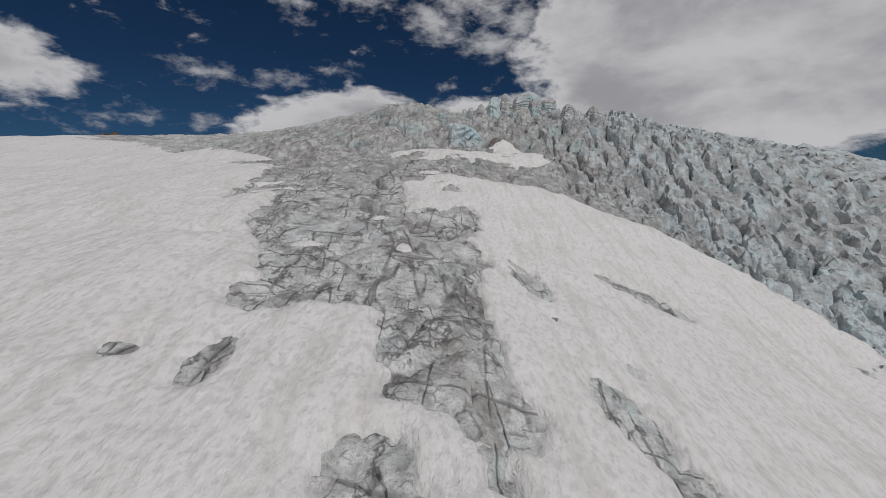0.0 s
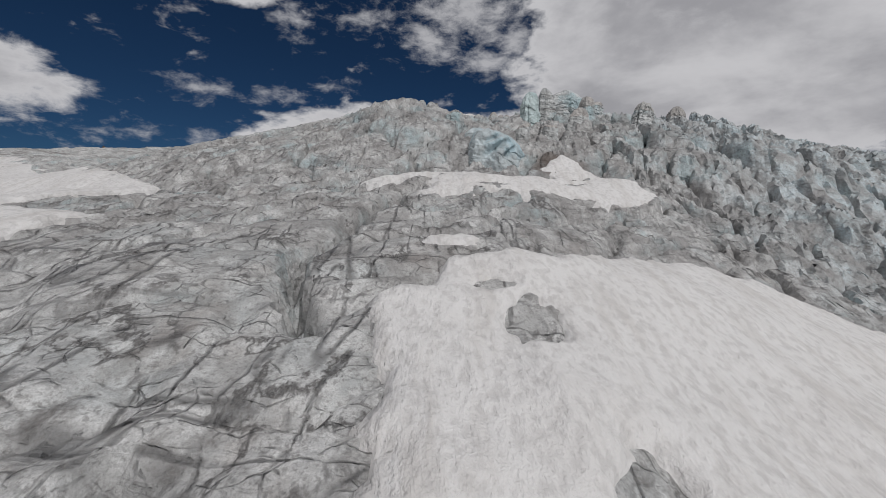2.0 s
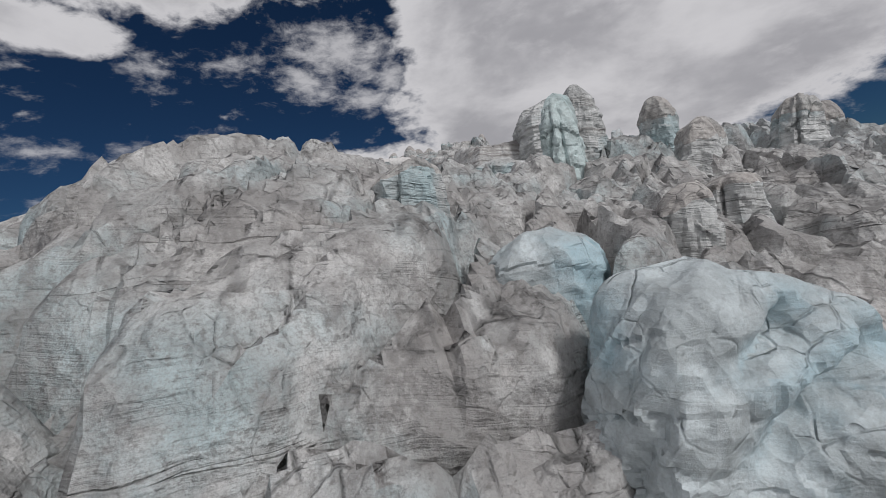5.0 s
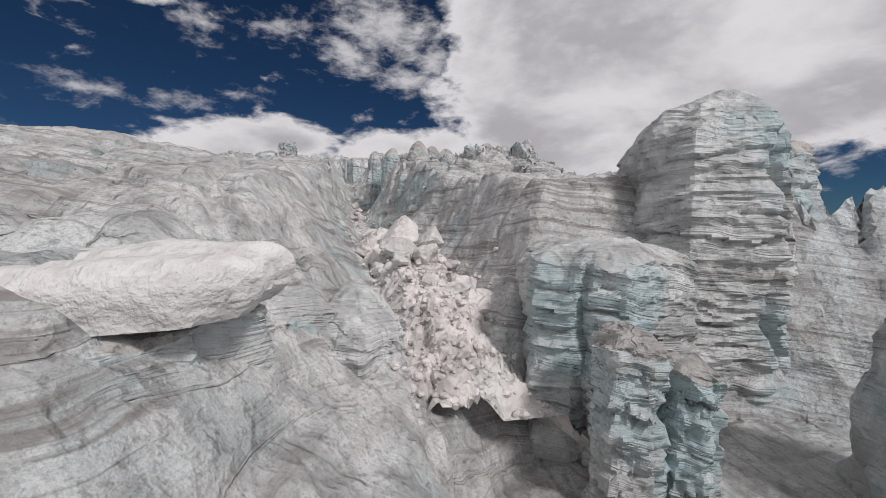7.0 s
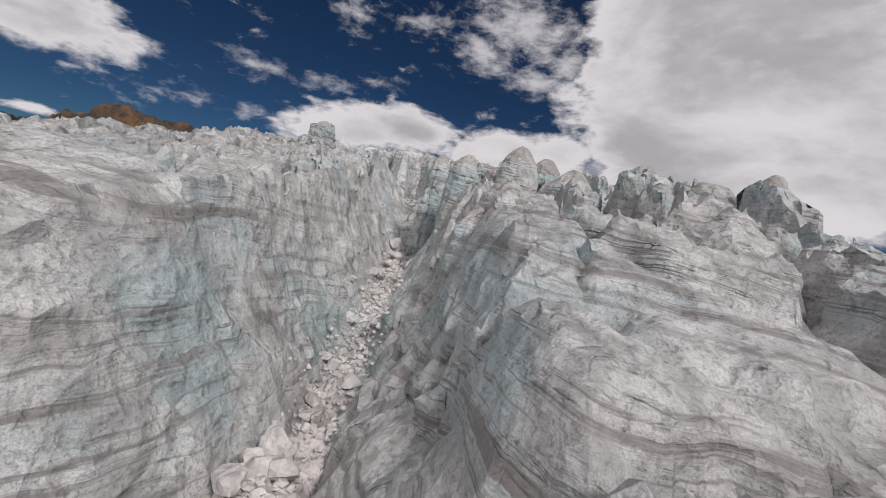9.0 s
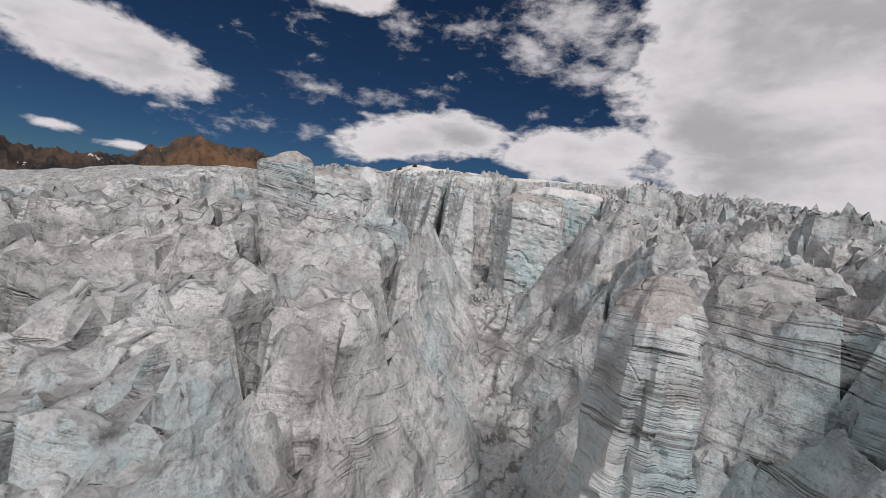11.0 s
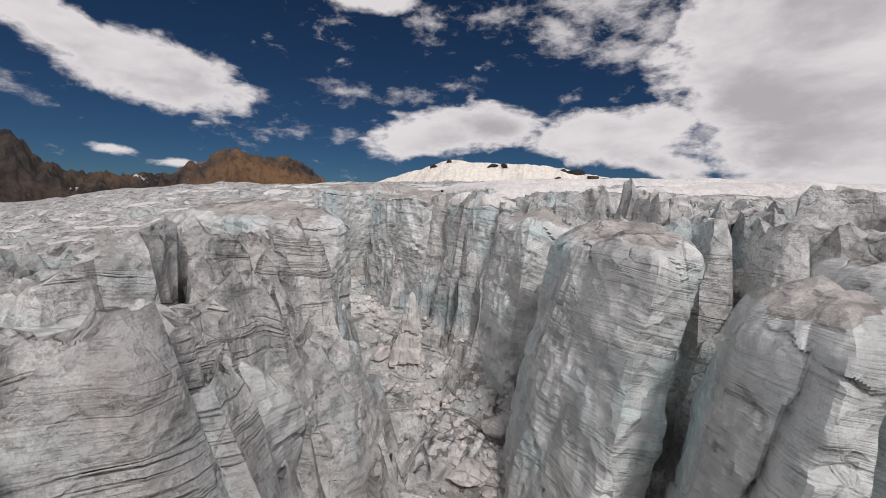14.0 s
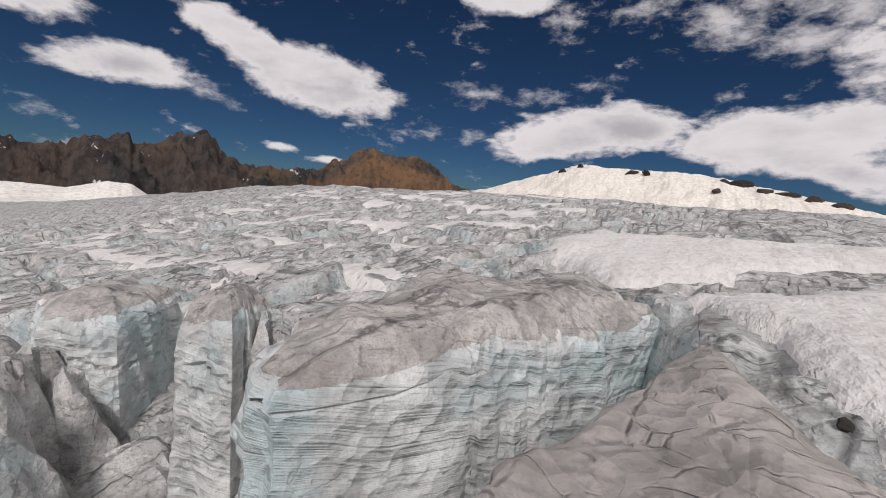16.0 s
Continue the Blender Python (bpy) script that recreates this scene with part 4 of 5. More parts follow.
slab([(4.4, 112.6), (6.4, 111.2), (8.4, 114.4), (7.6, 117.8), (5.2, 117.2)], 31, 38.7, 45, "leaning rib of dirty layered ice", 0.8, (0.02, 0.0), (-0.3, 0.1), 0.7, (0.5, 0.2), ICE_LAYERED, 0.2, 0.1, 0.14, 1, material=ICE_LAYERED)
serac(14.2, 110.6, 31.5, 38.3, 1.1, 1.0, 30, (0, 0), (0, 0), 0.95, 4, 6, "short layered ice pillar", layers=0.24, seams=0, beds=0.9, wild=0.13)
serac(16.0, 110.3, 31.5, 37.4, 0.9, 0.85, 0, (0, 0), (0, 0), 0.95, 4, 7, "short layered ice pillar", layers=0.22, seams=0, beds=0.9, wild=0.13)
serac(30.5, 121.0, 34, 46.2, 3.2, 2.8, 0, (0, 0), (0.1, 0), 0.8, 3.5, 8, layers=0.22, seams=0, beds=0.9, wild=0.13)
serac(23.0, 108.0, 31, 39.6, 2.8, 2.2, 40, (0, 0), (0.2, 0), 0.75, 3, 9)
serac(1.0, 108.6, 33, 40.0, 3.6, 2.6, 10, (0, 0), (0.0, 0), 0.95, 3.5, 10, "dirty layered ice block under a snow slab", layers=0.12)
serac(0.4, 108.0, 39.6, 40.5, 4.6, 2.0, 10, (0.1, 0), (0.17, 0.02), 1.15, 2.0, 22, "overhanging slab of dusty pink snow on an ice block", SNOW, 60, 120, 0.02, None, (), None, 0.08, cap_part=0.6, seams=0)
# twin pinnacles and blue blocks on the lower steps
serac(12.6, 96.4, 33, 41.6, 2.0, 1.6, 20, (-0.06, 0.0), (0.5, 0), 0.62, 2.4, 11, "leaning blue-grey ice pinnacle on the crest", ICE_TEAL, wild=0.1, cap_part=0.3, beds=0.8, layers=0.12, dip=(0.4, 0.2))
serac(15.6, 98.6, 33, 42.7, 1.9, 1.8, 0, (-0.05, 0.0), (-0.4, 0), 0.6, 2.4, 12, "tall blue-grey ice pinnacle on the crest", ICE_LAYERED, wild=0.1, cap_part=0.3, beds=0.8, layers=0.14, dip=(0.4, 0.2))
serac(4.6, 79.4, 24.5, 32.6, 3.5, 2.6, 12, (-0.03, -0.04), (-0.25, 0.1), 0.8, 2.2, 13, "pale blue rounded ice block with slanting hollows", ICE_BLUE, 110, 150, 0.02, None, ((-100, 0.74, 30, 0.045, 0.5, 0.16), (-112, 0.87, 28, 0.035, 0.45, 0.12), (-70, 0.68, 14, 0.05, 0.4, 0.3)), wild=0.17, cap_part=0.35, seams=1, beds=1.5, dip=(0.7, 0.3))
serac(2.6, 83.6, 28, 33.6, 2.4, 1.6, -10, (0.0, -0.06), (0.2, 0), 0.75, 2.4, 14, "pale blue overhanging ice block", ICE_BLUE, 70, 90, 0.02, None, ((-90, 0.5, 35, 0.12, 0.35, 0.0),), cap_part=0.3, wild=0.16, beds=1.2, dip=(0.5, 0.2))
serac(8.6, 84.0, 29, 34.2, 1.5, 1.2, 30, (0, 0), (0.2, 0), 0.7, 3, 15)
serac(12.2, 85.5, 29, 34.4, 1.8, 1.4, 0, (0, 0), (0, 0), 0.7, 3, 16)
serac(0.2, 87.0, 31, 36.4, 1.6, 1.4, 0, (0, 0), (0.3, 0), 0.75, 3, 17)
serac(18.0, 92.0, 32, 38.2, 2.2, 1.8, 15, (0.05, 0), (0.4, 0), 0.55, 3, 18, wild=0.14, cap_part=0.3, beds=1.0, layers=0.1, dip=(0.4, 0.2))
serac(22.0, 98.5, 33, 41.6, 2.0, 1.9, 15, (-0.04, 0), (0.3, 0.1), 0.55, 3, 19, wild=0.14, cap_part=0.3, beds=1.0, layers=0.1, dip=(0.4, 0.2))
serac(28.5, 94.0, 33, 39.2, 3.0, 2.1, 50, (0.06, 0), (-0.4, 0), 0.55, 3, 20, wild=0.14, cap_part=0.3, beds=1.0, layers=0.1, dip=(0.4, 0.2))
serac(35.0, 96.0, 32, 39.4, 2.0, 1.7, 10, (-0.05, 0), (0.3, 0), 0.55, 3, 21, wild=0.14, cap_part=0.3, beds=1.0, layers=0.1, dip=(0.4, 0.2))
# crest above the gully
serac(-4.8, 172.8, 50, 54.7, 1.5, 1.1, 20, (0, 0), (0.1, 0), 0.85, 4, 24, "square ice block on the skyline")
for x, y, low, top, rx, ry, turn, seed in ((11.0, 158.6, 42, 51.7, 1.5, 1.5, 10, 70), (15.0, 160.2, 43, 53.2, 2.1, 1.8, 30, 71), (13.8, 152.4, 41, 49.8, 1.6, 2.3, -10, 72), (18.4, 157.0, 43, 51.5, 2.3, 2.0, 20, 73), (22.4, 153.4, 44, 51.0, 2.2, 2.4, 40, 74),
                                       (12.7, 150.0, 39, 48.0, 2.2, 2.8, -5, 75), (17.6, 150.0, 42, 48.9, 1.9, 2.2, -20, 77), (8.9, 163.6, 44, 52.0, 1.3, 1.4, 0, 78)):
    serac(x, y, low, top, rx, ry, turn, (0.04, 0.05), (0.15, 0.1), 0.72, 3, seed, "upright grey ice block with a rounded dusty top", wild=0.14, cap_part=0.3, beds=1.4, layers=0.06, seams=1, dip=(0.3, 0.2), cap_from=0.88)
serac(14.0, 163.0, 46, 51.8, 1.8, 1.6, 0, (0, 0), (0.3, 0), 0.5, 2.6, 25, wild=0.14, cap_part=0.3, beds=1.0, layers=0.1, dip=(0.4, 0.2))
serac(29.3, 153.6, 46, 52.5, 1.7, 1.5, 0, (0, 0), (0.4, 0), 0.55, 3, 26, wild=0.14, cap_part=0.3, beds=1.0, layers=0.1, dip=(0.4, 0.2))
serac(25.6, 152.8, 46, 51.4, 2.4, 1.8, 0, (0.05, 0), (-0.3, 0), 0.55, 3, 27, wild=0.14, cap_part=0.3, beds=1.0, layers=0.1, dip=(0.4, 0.2))
serac(18.2, 166.0, 47, 53.4, 2.4, 2.0, 30, (0, 0), (0.25, 0), 0.5, 3, 28, wild=0.14, cap_part=0.3, beds=1.0, layers=0.1, dip=(0.4, 0.2))
serac(29.5, 173.0, 49, 55.6, 3.0, 2.4, 10, (0, 0), (0.2, 0), 0.5, 3, 29, wild=0.14, cap_part=0.3, beds=1.0, layers=0.1, dip=(0.4, 0.2))
# the edge of the upper plateau: flat-topped blocks with open cracks between them
slab([(-22.7, 227.3), (-21.9, 226.3), (-17.2, 223.6), (-16.2, 225.2), (-17.9, 230.6), (-19.9, 237.0), (-21.5, 231.5)], 45, 58.9, 60, "flat-topped ice block under dusty snow, with pale scalloped walls", 0.97, (0, 0), (0.0, 0.11), 2.6, (0.3, 0.2), ICE_DUST, 0.05)
slab([(-28.6, 229.0), (-26.6, 226.6), (-24.8, 226.8), (-23.5, 230.0), (-22.2, 234.6), (-20.8, 237.6), (-24.0, 242.5), (-29.5, 236.5)], 45, 59.6, 61, "broad dusty ice block with a teal side wall", 0.96, (0, 0), (0.0, 0.03), 1.6, (0.1, 0.1), None, 0.09, cap_from=0.82)
slab([(-15.4, 223.4), (-12.9, 220.8), (-10.4, 220.2), (-10.6, 224.8), (-14.2, 226.2)], 45, 59.1, 62, "ice block under an overhanging lip of snow", 1.0, (0.0, -0.02), (-0.05, 0.05), 2.0, (0.4, 0.0), SNOW, 0.1)
slab([(-13.0, 218.6), (-11.0, 215.6), (-8.8, 216.4), (-9.2, 220.4), (-11.6, 221)], 45, 58.0, 63, "narrow ice buttress of the plateau edge", 0.92, (0.1, 0), (0, 0.05), 1.7, (0.5, 0.1), cap_from=0.88)
slab([(-10.9, 213.6), (-10.2, 210.8), (-8.1, 207.6), (-6.7, 208.4), (-6.3, 212.6), (-8.5, 215.4)], 45, 57.7, 64, "tall ice buttress with slanting beds and a sharp edge", 0.86, (0.15, 0.0), (0.1, 0.0), 1.5, (0.6, 0.1), None, 0.08, cap_from=0.88)
slab([(-4.2, 206.4), (-3.4, 203.8), (0.4, 202.2), (1.8, 205.0), (0.0, 210.0), (-3.8, 211.2)], 45, 57.7, 65, "large smooth ice block with slanting beds", 0.92, (0.1, 0.0), (0.0, 0.02), 1.9, (0.45, 0.1), None, 0.12, cap_from=0.9)
slab([(-6.9, 206.6), (-6.1, 204.6), (-5.0, 205.0), (-4.8, 208.2), (-6.4, 209.0)], 45, 57.0, 69, "narrow column of ice between larger blocks", 0.85, (0.15, 0.0), (0.2, 0.1), 1.6, (0.4, 0.1), None, 0.12, cap_from=0.9)
slab([(-24.2, 222.6), (-22.0, 221.6), (-20.4, 223.0), (-21.2, 224.2), (-23.2, 224.4)], 45, 53.4, 66, "narrow ice fin leaning in the crevasse", 0.6, (-0.03, 0.06), (0, 0.1), 1.6, (0.2, 0.3))
slab([(-35.8, 229.4), (-33.4, 230.8), (-36.2, 235.0), (-39.6, 235.8), (-38.8, 231.4)], 43, 57.7, 67, "upright grey ice fin in the crevasse", 0.7, (0, 0), (0.1, 0.05), 1.9, (0.2, 0.2), None, 0.14, cap_from=0.85)
slab([(-48.0, 229.0), (-42.0, 227.4), (-40.4, 230.0), (-43.0, 234.0), (-48.4, 233.6)], 43, 56.4, 68, "grey ice block with a dusty top", 0.9, (0, 0), (0.05, 0.05), 1.5, (0.1, 0.2), None, 0.12, cap_from=0.85)
# blocks on the other side of the chasm
slab([(-12.6, 184.8), (-11.3, 183.2), (-6.7, 186.6), (-6.5, 188.4), (-9.0, 190.2), (-12.6, 188.6)], 49.5, 55.0, 31, "wide smooth blue-grey ice slab with a dirty brown crest", 1.0, (0, 0), (-0.03, 0.04), 3.0, (0.05, 0.0), None, 0.22, 0.03, 0.02, cap_from=0.87)
slab([(-13.4, 184.2), (-11.6, 182.6), (-5.9, 186.2), (-5.8, 189.0), (-9.0, 191.2), (-13.4, 189.4)], 44, 51.6, 36, "lower step of layered ice", 1.0, (0, 0), (0, 0), 1.2, (0.05, 0.1), ICE_LAYERED, 0.1)
slab([(-12.2, 193.4), (-9.6, 192.2), (-7.4, 194.6), (-7.0, 197.8), (-10.0, 199.2), (-12.6, 196.8)], 45, 56.4, 32, "pointed pale ice block with scalloped sides", 0.62, (0, -0.02), (0.0, 0.0), 1.7, (-0.25, 0.1), ICE_SLAB, 0.3, 0.10, cap_from=0.93)
slab([(-22.0, 200.8), (-18.8, 198.2), (-15.0, 197.6), (-13.0, 200.6), (-13.6, 205.4), (-18.0, 207.6), (-22.4, 205.6)], 45, 55.7, 42, "large rounded ice mound with scalloped sides", 0.9, (0, 0), (0, 0), 1.6, (0.05, 0.0), ICE_SLAB, 0.3, 0.06, cap_from=0.9)
slab([(-26.0, 209.4), (-20.4, 208.2), (-17.4, 212.2), (-18.2, 215.0), (-24.4, 215.0)], 46, 56.1, 37, "broad grey ice slab with level melt lines", 0.95, (0, 0), (0.02, 0.05), 1.3, (0.05, 0.0), None, 0.1, cap_from=0.88)
slab([(-30.5, 216.0), (-23.0, 213.6), (-18.3, 214.6), (-18.5, 216.6), (-23.8, 221.6), (-30.0, 222.0)], 46, 57.7, 38, "broad grey ice slab with a dirty rim", 0.95, (0, 0), (-0.02, 0.1), 1.4, (0.05, 0.05), None, 0.1, cap_from=0.88)
slab([(-0.9, 188.2), (1.0, 185.8), (3.4, 187.2), (3.0, 190.6), (0.2, 191.2)], 45, 54.9, 33, "white pointed ice fin with a brown tip", 0.2, (0.06, 0), (0.4, 0), 1.4, (0.3, 0.1), ICE_DIRTY, 0.1, 0.1, 0.03, 1, 90, 120, ICE_SLAB, 0.88)
slab([(-1.4, 194.6), (0.2, 193.2), (2.0, 194.4), (2.2, 197.4), (-0.6, 198.0)], 46, 56.0, 34, "grey ice block with a pointed top", 0.5, (0, 0), (-0.35, 0), 1.8, (0.4, 0), None, 0.07)
slab([(4.2, 190.6), (5.6, 188.4), (9.6, 189.0), (10.4, 193.4), (6.0, 194.6)], 46, 55.0, 41, "large layered ice block with sharp corners", 0.95, (0, 0), (0.05, 0), 1.7, (0.2, 0.1), None, 0.12)
slab([(6.0, 197.6), (8.6, 195.4), (14.0, 196.2), (15.0, 202.0), (8.0, 203.4)], 46, 56.3, 43, "large ice block under snow with slanting layers", 0.93, (0, 0), (0, 0), 2.0, (0.3, 0), SNOW, 0.12)
serac(-16.0, 217.6, 48, 53.4, 1.3, 1.0, 0, (0.06, 0), (0, 0), 0.15, 3, 40, "small white ice fin leaning in the chasm", ICE_BLOCK, wild=0.25, beds=1.1)


# ---- fallen ice in the gully ----
def chunk(seed, detail=3):
    """A broken lump of ice, cut by planes, as a unit mesh."""
    rng = random.Random(seed)
    bm = bmesh.new()
    bmesh.ops.create_icosphere(bm, subdivisions=detail, radius=1.0)
    planes = []
    for _ in range(rng.randint(11, 14)):
        n = Vector((rng.uniform(-1, 1), rng.uniform(-1, 1), rng.uniform(-1, 1))).normalized()
        planes.append((n, rng.uniform(0.5, 0.8)))
    for v in bm.verts:
        d = v.co.normalized()
        r = min([1.15] + [h / max(n.dot(d), 1e-3) for n, h in planes if n.dot(d) > 0.05])
        v.co = d * (r + 0.05 * noise.noise(d * 2.5 + Vector((seed, 0, 0))) + 0.02 * noise.noise(d * 7))
    me = bpy.data.meshes.new("ice_block")
    bm.to_mesh(me)
    bm.free()
    for p in me.polygons:
        p.use_smooth = False
    return me


chunk_meshes = [chunk(100 + n) for n in range(7)]
for me in chunk_meshes:
    me.materials.append(ICE_BLOCK)


HEAP_Y, HEAP_UP, HEAP_WIDE = [112, 117, 122, 128, 134, 141], [0.2, 1.3, 1.7, 1.6, 1.1, 0.2], [1.5, 2.4, 2.8, 2.3, 1.6, 1.0]


def heap_top(x, y):
    """The top of the mass of crushed ice that fills the gully, as a rough broken surface."""
    mid = np.interp(y, [p[1] for p in GULLY], [p[0] for p in GULLY])
    floor = np.interp(y, [p[1] for p in GULLY], GULLY_Z)
    u = (x - mid) / np.interp(y, HEAP_Y, HEAP_WIDE)
    e1, c1, ox, oy = cells(x / 1.5 + 0.2 * fbm(x, y, 2, 121), y / 1.5, 122)
    e2, c2, px, py = cells(x / 0.55, y / 0.55, 124)
    rough = 0.7 * c1 + 0.8 * (ox * (c1 - 0.5) + oy * (hash2(np.floor(c1 * 611), np.floor(c1 * 37), 3) - 0.5)) - 0.35 * smooth(0.1, 0.0, e1) + 0.28 * c2 + 0.5 * (px * (c2 - 0.5) + py * (0.5 - c2)) - 0.12 * smooth(0.1, 0.0, e2)
    return floor + np.interp(y, HEAP_Y, HEAP_UP) * (1.15 - 1.2 * u * u) + 0.75 * rough


def ice_heap():
    hx, hy = np.arange(4, 14.5, 0.11), np.arange(112, 141, 0.11)
    U, V = np.meshgrid(hx, hy)
    top, ice = heap_top(U, V), height(U, V)
    top = np.minimum(top, ice + 2.2)
    keep = blurred((top > ice - 0.35).astype(float), 1) > 0.5
    faces = grid_faces(len(hy), len(hx), keep)
    used, index = np.unique(faces, return_inverse=True)
    ob = link_mesh("ice_heap", np.stack([U, V, np.maximum(top, ice - 0.5)], -1).reshape(-1, 3)[used], index.reshape(faces.shape), ICE_BLOCK, sharp=22)
    return tagged(ob, "heap of crushed white ice tinged pink, filling the gully", "ice heap", kind="stuff")


ice_heap()
laid = []


def ice_block(x, y, size, squash=0.75, sink=0.3, label="broken white ice block lying in the gully"):
    rng = random.Random(int(x * 977 + y * 131))
    if 112 < y < 141:
        # all that has fallen lies on the heap
        mid, wide = float(np.interp(y, [p[1] for p in GULLY], [p[0] for p in GULLY])), 0.72 * float(np.interp(y, HEAP_Y, HEAP_WIDE))
        x = min(max(x, mid - wide), mid + wide)
    ob = new("ice_block", rng.choice(chunk_meshes))
    laid.append((ob, x, y))
    ob.matrix_world = pose(x, y, size * squash * (1 - sink), rng.uniform(-18, 18), rng.uniform(-18, 18), rng.uniform(0, 360)) @ Matrix.Diagonal((size * rng.uniform(0.9, 1.3), size * rng.uniform(0.75, 1.0), size * squash, 1))
    return tagged(ob, label, "ice block", "fallen ice in the gully")


for x, y, size, squash in ((9.3, 126.6, 2.1, 0.5), (7.3, 128.6, 1.3, 0.7), (10.7, 129.2, 1.25, 0.7), (9.3, 131.0, 1.1, 0.8), (8.2, 130.2, 0.9, 0.8), (10.0, 132.8, 1.0, 0.8), (7.4, 125.2, 1.0, 0.7), (8.8, 123.4, 1.2, 0.6), (6.8, 123.2, 0.7, 0.7),
                          (10.7, 124.2, 1.0, 0.8), (9.9, 121.4, 1.0, 0.9), (11.4, 122.0, 0.7, 0.8), (6.9, 126.6, 0.8, 0.8), (11.6, 117.6, 1.0, 0.7), (8.4, 133.4, 0.8, 0.8), (11.2, 126.8, 0.9, 0.8), (9.9, 118.8, 0.7, 0.8), (12.4, 119.8, 0.8, 0.8), (6.2, 165.2, 0.9, 0.8), (6.5, 161.5, 0.6, 0.8)):
    ice_block(x, y, size, squash, 0.5, "large broken ice block tinged pink with dust")
scatter = random.Random(8)
for n in range(190):
    y = scatter.uniform(116, 163) if n % 2 else scatter.uniform(120, 135)
    x = float(np.interp(y, [p[1] for p in GULLY], [p[0] for p in GULLY])) + scatter.gauss(0, 0.75 if y > 134 else 1.5)
    ice_block(x, y, 0.18 + 0.55 * scatter.random() ** 2)
for n in range(40):
    t = scatter.uniform(1.5, 4.6)
    x = float(np.interp(t, range(len(CHASM)), [p[0] for p in CHASM])) + scatter.gauss(0, 1.0)
    y = float(np.interp(t, range(len(CHASM)), [p[1] for p in CHASM])) + scatter.gauss(0, 1.0)
    ice_block(x, y, 0.15 + 0.5 * scatter.random() ** 2, label="broken grey ice block lying in the chasm")

laid_x, laid_y = np.array([[p[1]] for p in laid]), np.array([[p[2]] for p in laid])
ground = np.maximum(height(laid_x, laid_y), np.where((laid_y > 112) & (laid_y < 141), np.minimum(heap_top(laid_x, laid_y), height(laid_x, laid_y) + 2.2), -99))[:, 0]
for (ob, x, y), z in zip(laid, ground):
    ob.matrix_world = Matrix.Translation((0, 0, float(z))) @ ob.matrix_world


def rubble(name, spots, label):
    """Crushed ice too small to tell apart, as one heap of little lumps."""
    rng = random.Random(77)
    shapes = []
    for n in range(4):
        bm = bmesh.new()
        bmesh.ops.create_icosphere(bm, subdivisions=1, radius=1.0)
        for v in bm.verts:
            v.co *= 0.7 + 0.5 * rng.random()
        shapes.append((np.array([v.co[:] for v in bm.verts]), np.array([[v.index for v in f.verts] for f in bm.faces])))
        bm.free()
    xy = np.array([p[:2] for p in spots])
    zs = np.maximum(height(xy[:, :1], xy[:, 1:]), np.where((xy[:, 1:] > 112) & (xy[:, 1:] < 141), np.minimum(heap_top(xy[:, :1], xy[:, 1:]), height(xy[:, :1], xy[:, 1:]) + 2.2), -99))[:, 0]
    pts, faces, count = [], [], 0
    for (x, y, size), z in zip(spots, zs):
        p, f = rng.choice(shapes)
        spin = np.array(Euler((rng.uniform(0, 6), rng.uniform(0, 6), rng.uniform(0, 6))).to_matrix())
        pts.append(p @ spin * size * np.array([1, 1, 0.8]) + np.array([x, y, z + size * 0.35]))
        faces.append(f + count)
        count += len(p)
    ob = link_mesh(name, np.concatenate(pts), np.concatenate(faces), ICE_BLOCK, None, False)
    return tagged(ob, label, "rubble", kind="stuff")


gully_y, gully_x = [p[1] for p in GULLY], [p[0] for p in GULLY]
spots = []
for n in range(2600):
    y = scatter.uniform(112, 166)
    spots.append((float(np.interp(y, gully_y, gully_x)) + scatter.gauss(0, 0.6 if y > 132 else 1.4), y, 0.05 + 0.16 * scatter.random() ** 2))
rubble("ice_rubble", spots, "crushed pale ice filling the floor of the gully")
spots = []
for n in range(1200):
    t = scatter.uniform(1.0, 6.0)
    spots.append((float(np.interp(t, range(len(CHASM)), [p[0] for p in CHASM])) + scatter.gauss(0, 1.1), float(np.interp(t, range(len(CHASM)), [p[1] for p in CHASM])) + scatter.gauss(0, 1.1), 0.05 + 0.2 * scatter.random() ** 2))
rubble("ice_rubble", spots, "crushed grey ice on the floor of the chasm")


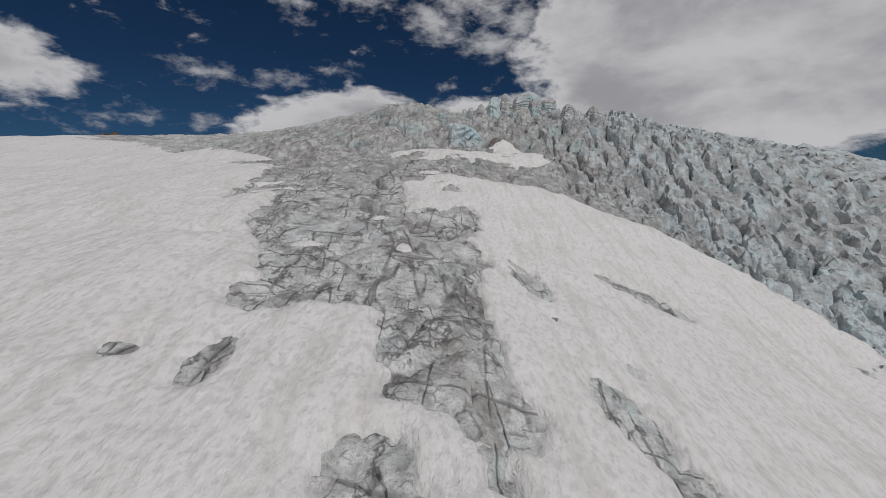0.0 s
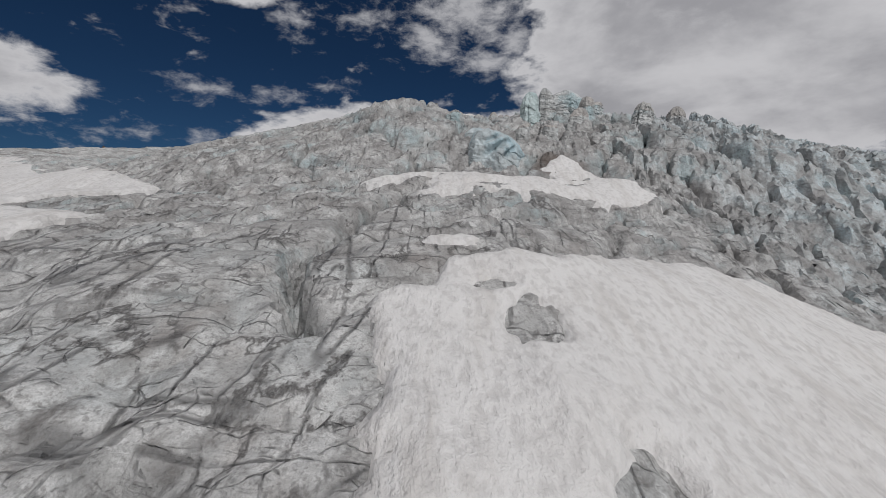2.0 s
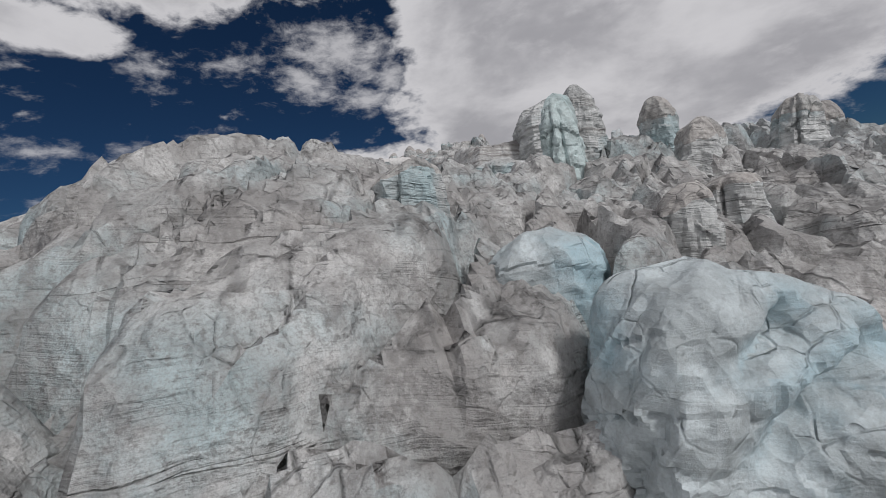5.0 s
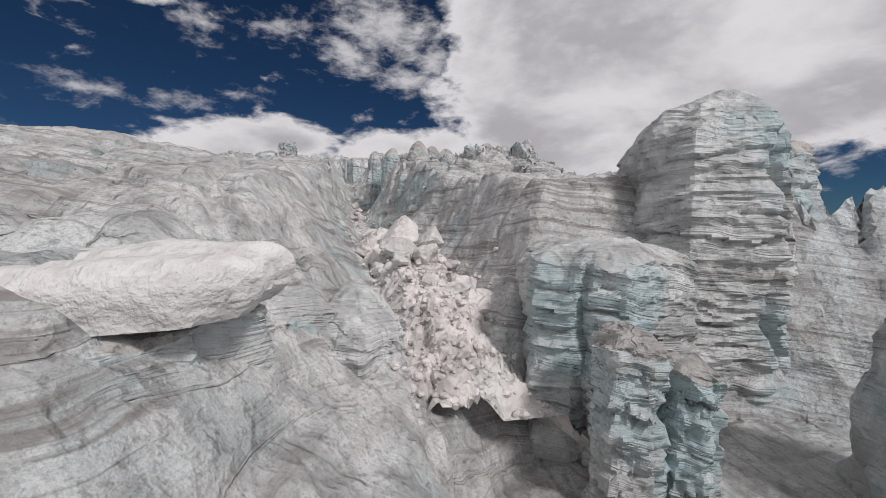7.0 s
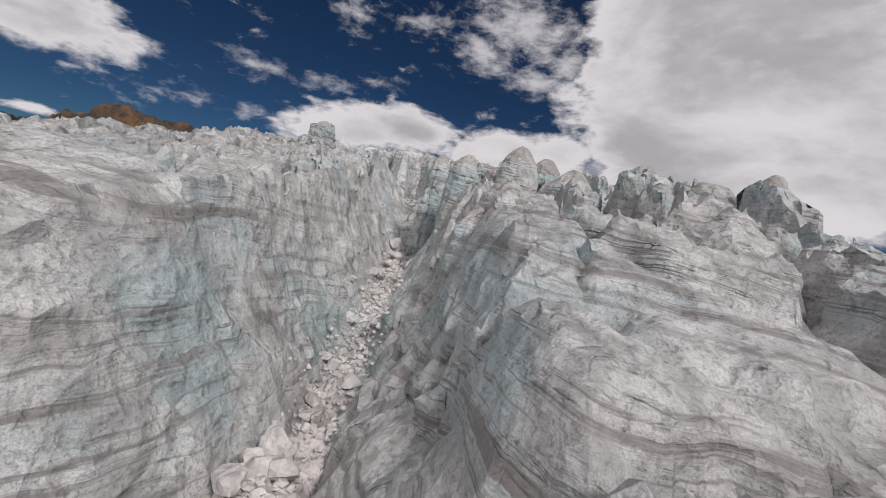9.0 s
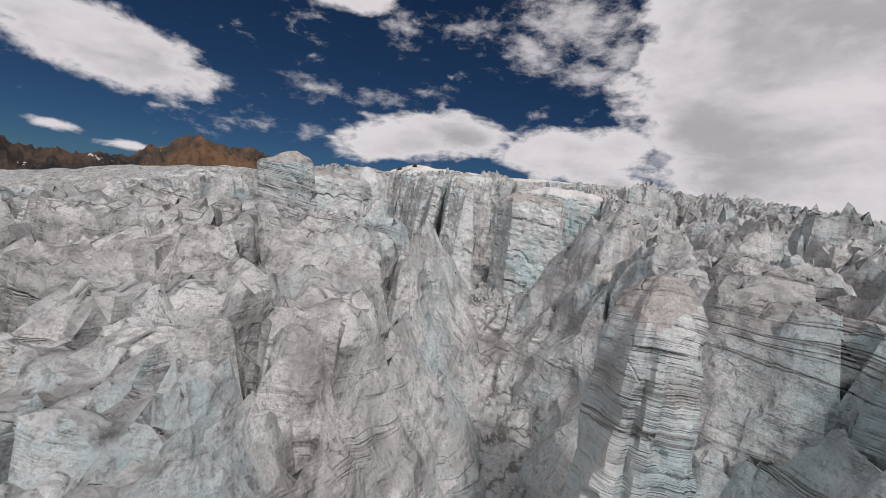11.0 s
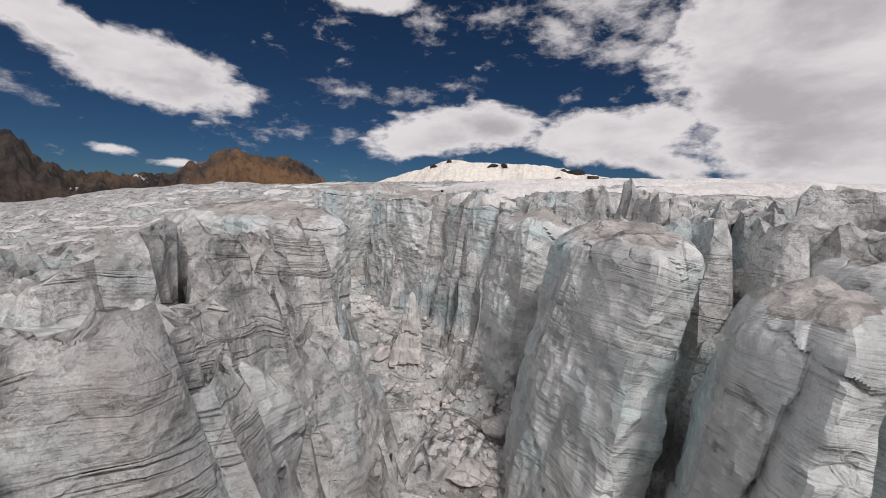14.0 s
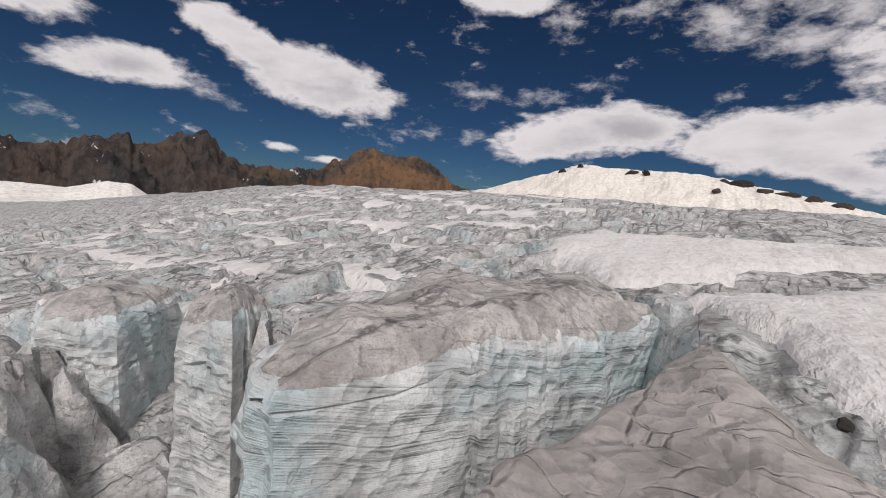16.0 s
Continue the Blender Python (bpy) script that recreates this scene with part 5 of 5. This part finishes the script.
# ---- distance: a rocky ridge and the snowy summit ----
def ridge(name, peaks, far, deep, label, material, foot, seed, rough=0.12, jag=0.0):
    """A mountain ridge seen across the glacier: crest heights by azimuth, falling towards the viewer and behind."""
    eye = Vector((-20, 223, 62))
    az_list = np.linspace(peaks[0][0], peaks[-1][0], 700)
    crest = np.interp(az_list, [p[0] for p in peaks], [p[1] for p in peaks])
    crest = crest + jag * (fbm(az_list / 3.0, 0 * az_list, 5, seed + 3, 0.6) + 0.4 * np.abs(fbm(az_list / 0.9, 0 * az_list, 3, seed + 5)))
    depth = np.linspace(-1, 1, 60)
    A, D = np.meshgrid(np.radians(az_list), depth)
    R = far + D * deep
    E = np.tan(np.radians(np.interp(np.degrees(A), az_list, crest))) * far
    gx, gy = eye.x + np.sin(A) * R, eye.y + np.cos(A) * R
    s = far / 1500
    tall = 1 - np.abs(D) ** 1.1
    bumps = (ridged(gx / (130 * s), gy / (130 * s), 6, seed) - 0.62) * 2 * np.abs(D) * (1 - np.abs(D)) * 3 + (ridged(gx / (45 * s), gy / (45 * s), 4, seed + 9) - 0.6) * 0.35
    Zr = eye.z + foot + (E - foot) * np.clip(tall, 0, 1) + rough * far * 0.1 * bumps * np.clip(tall + 0.25, 0, 1)
    ob = link_mesh(name, np.stack([gx, gy, Zr], -1).reshape(-1, 3), grid_faces(*A.shape), material)
    return tagged(ob, label, "mountain", kind="structure")


ridge("mountain", [(-105, 1.0), (-92, 2.6), (-79.4, 1.6), (-77.1, 1.6), (-75.1, 2.0), (-71.6, 3.2), (-69.7, 3.7), (-69.4, 2.6), (-67.1, 3.2), (-64.4, 4.8), (-62.3, 5.2), (-60.9, 3.1), (-58.4, 1.7), (-54.5, 1.3), (-49.7, 1.9), (-47.6, 3.5), (-44.0, 5.0), (-42.1, 5.6), (-40.2, 5.1), (-37.8, 4.6), (-35.9, 4.9), (-33.4, 3.6), (-31.3, 1.9), (-26, 0.2), (-5, -2)], 1500, 420, "dark rocky ridge with rusty brown slopes and snow specks", ROCK, -160, 201, 0.6, 0.36)
ridge("backdrop", [(-110, -3), (-95, -2.0), (-84, -2.4), (-79, -2.3), (-75, -2.6), (-71.5, -1.6), (-69.5, -1.8), (-67, -3.6), (-64, -5)], 1000, 160, "old snow field below the rocky ridge", SNOW_CLEAN, -110, 231, 0.02, 0.06)
ridge("backdrop", [(-32, 0.6), (-26, 1.7), (-22.8, 3.0), (-18, 4.5), (-15.5, 5.5), (-13.6, 5.8), (-11, 5.6), (-7, 5.5), (-3.1, 5.5), (1, 5.1), (5, 4.3), (9, 3.4), (15, 2.1), (24, 0.6)], 700, 250, "sunlit snowy summit dome above the glacier plateau", SNOW_SUMMIT, -30, 221, 0.10, 0.12)


def outcrop(azimuth, elevation, far, size):
    """A dark rock standing out of the summit snow."""
    rng = random.Random(int(azimuth * 100))
    a, eye = radians(azimuth), Vector((-20, 223, 62))
    me = chunk(int(300 + azimuth * 7), 3)
    me.materials.append(ROCK)
    ob = new("rock_outcrop", me)
    ob.matrix_world = pose(eye.x + math.sin(a) * far, eye.y + math.cos(a) * far, eye.z + math.tan(radians(elevation)) * far, 0, rng.uniform(-15, 15), rng.uniform(0, 360)) @ Matrix.Diagonal((size * 1.8, size, size * 0.8, 1))
    return tagged(ob, "dark rock outcrop standing out of the summit snow", "rock", "rocks of the summit")


for azimuth, elevation, far, size in ((-8.2, 5.1, 670, 7), (-6.6, 5.1, 670, 5), (1.6, 4.4, 680, 9), (3.4, 4.0, 680, 11), (5.4, 3.55, 680, 10), (7.4, 3.25, 680, 11), (9.6, 2.75, 680, 11), (12.0, 2.3, 680, 10), (1.2, 3.4, 620, 5), (-16.6, 4.6, 680, 8), (-14.4, 5.4, 680, 6)):
    outcrop(azimuth, elevation, far, size)


def snow_stone(x, y, size):
    """A dark stone melted half into the snow."""
    me = chunk(411, 3)
    me.materials.append(ROCK_NEAR)
    ob = new("stone", me)
    z = float(height(np.array([[x]]), np.array([[y]]))[0, 0])
    ob.matrix_world = pose(x, y, z + 0.1, 10, -8, 40) @ Matrix.Diagonal((size, size * 0.7, size * 0.6, 1))
    return tagged(ob, "small dark stone sunk into the plateau snow", "stone")


snow_stone(-18.2, 231.7, 0.2)
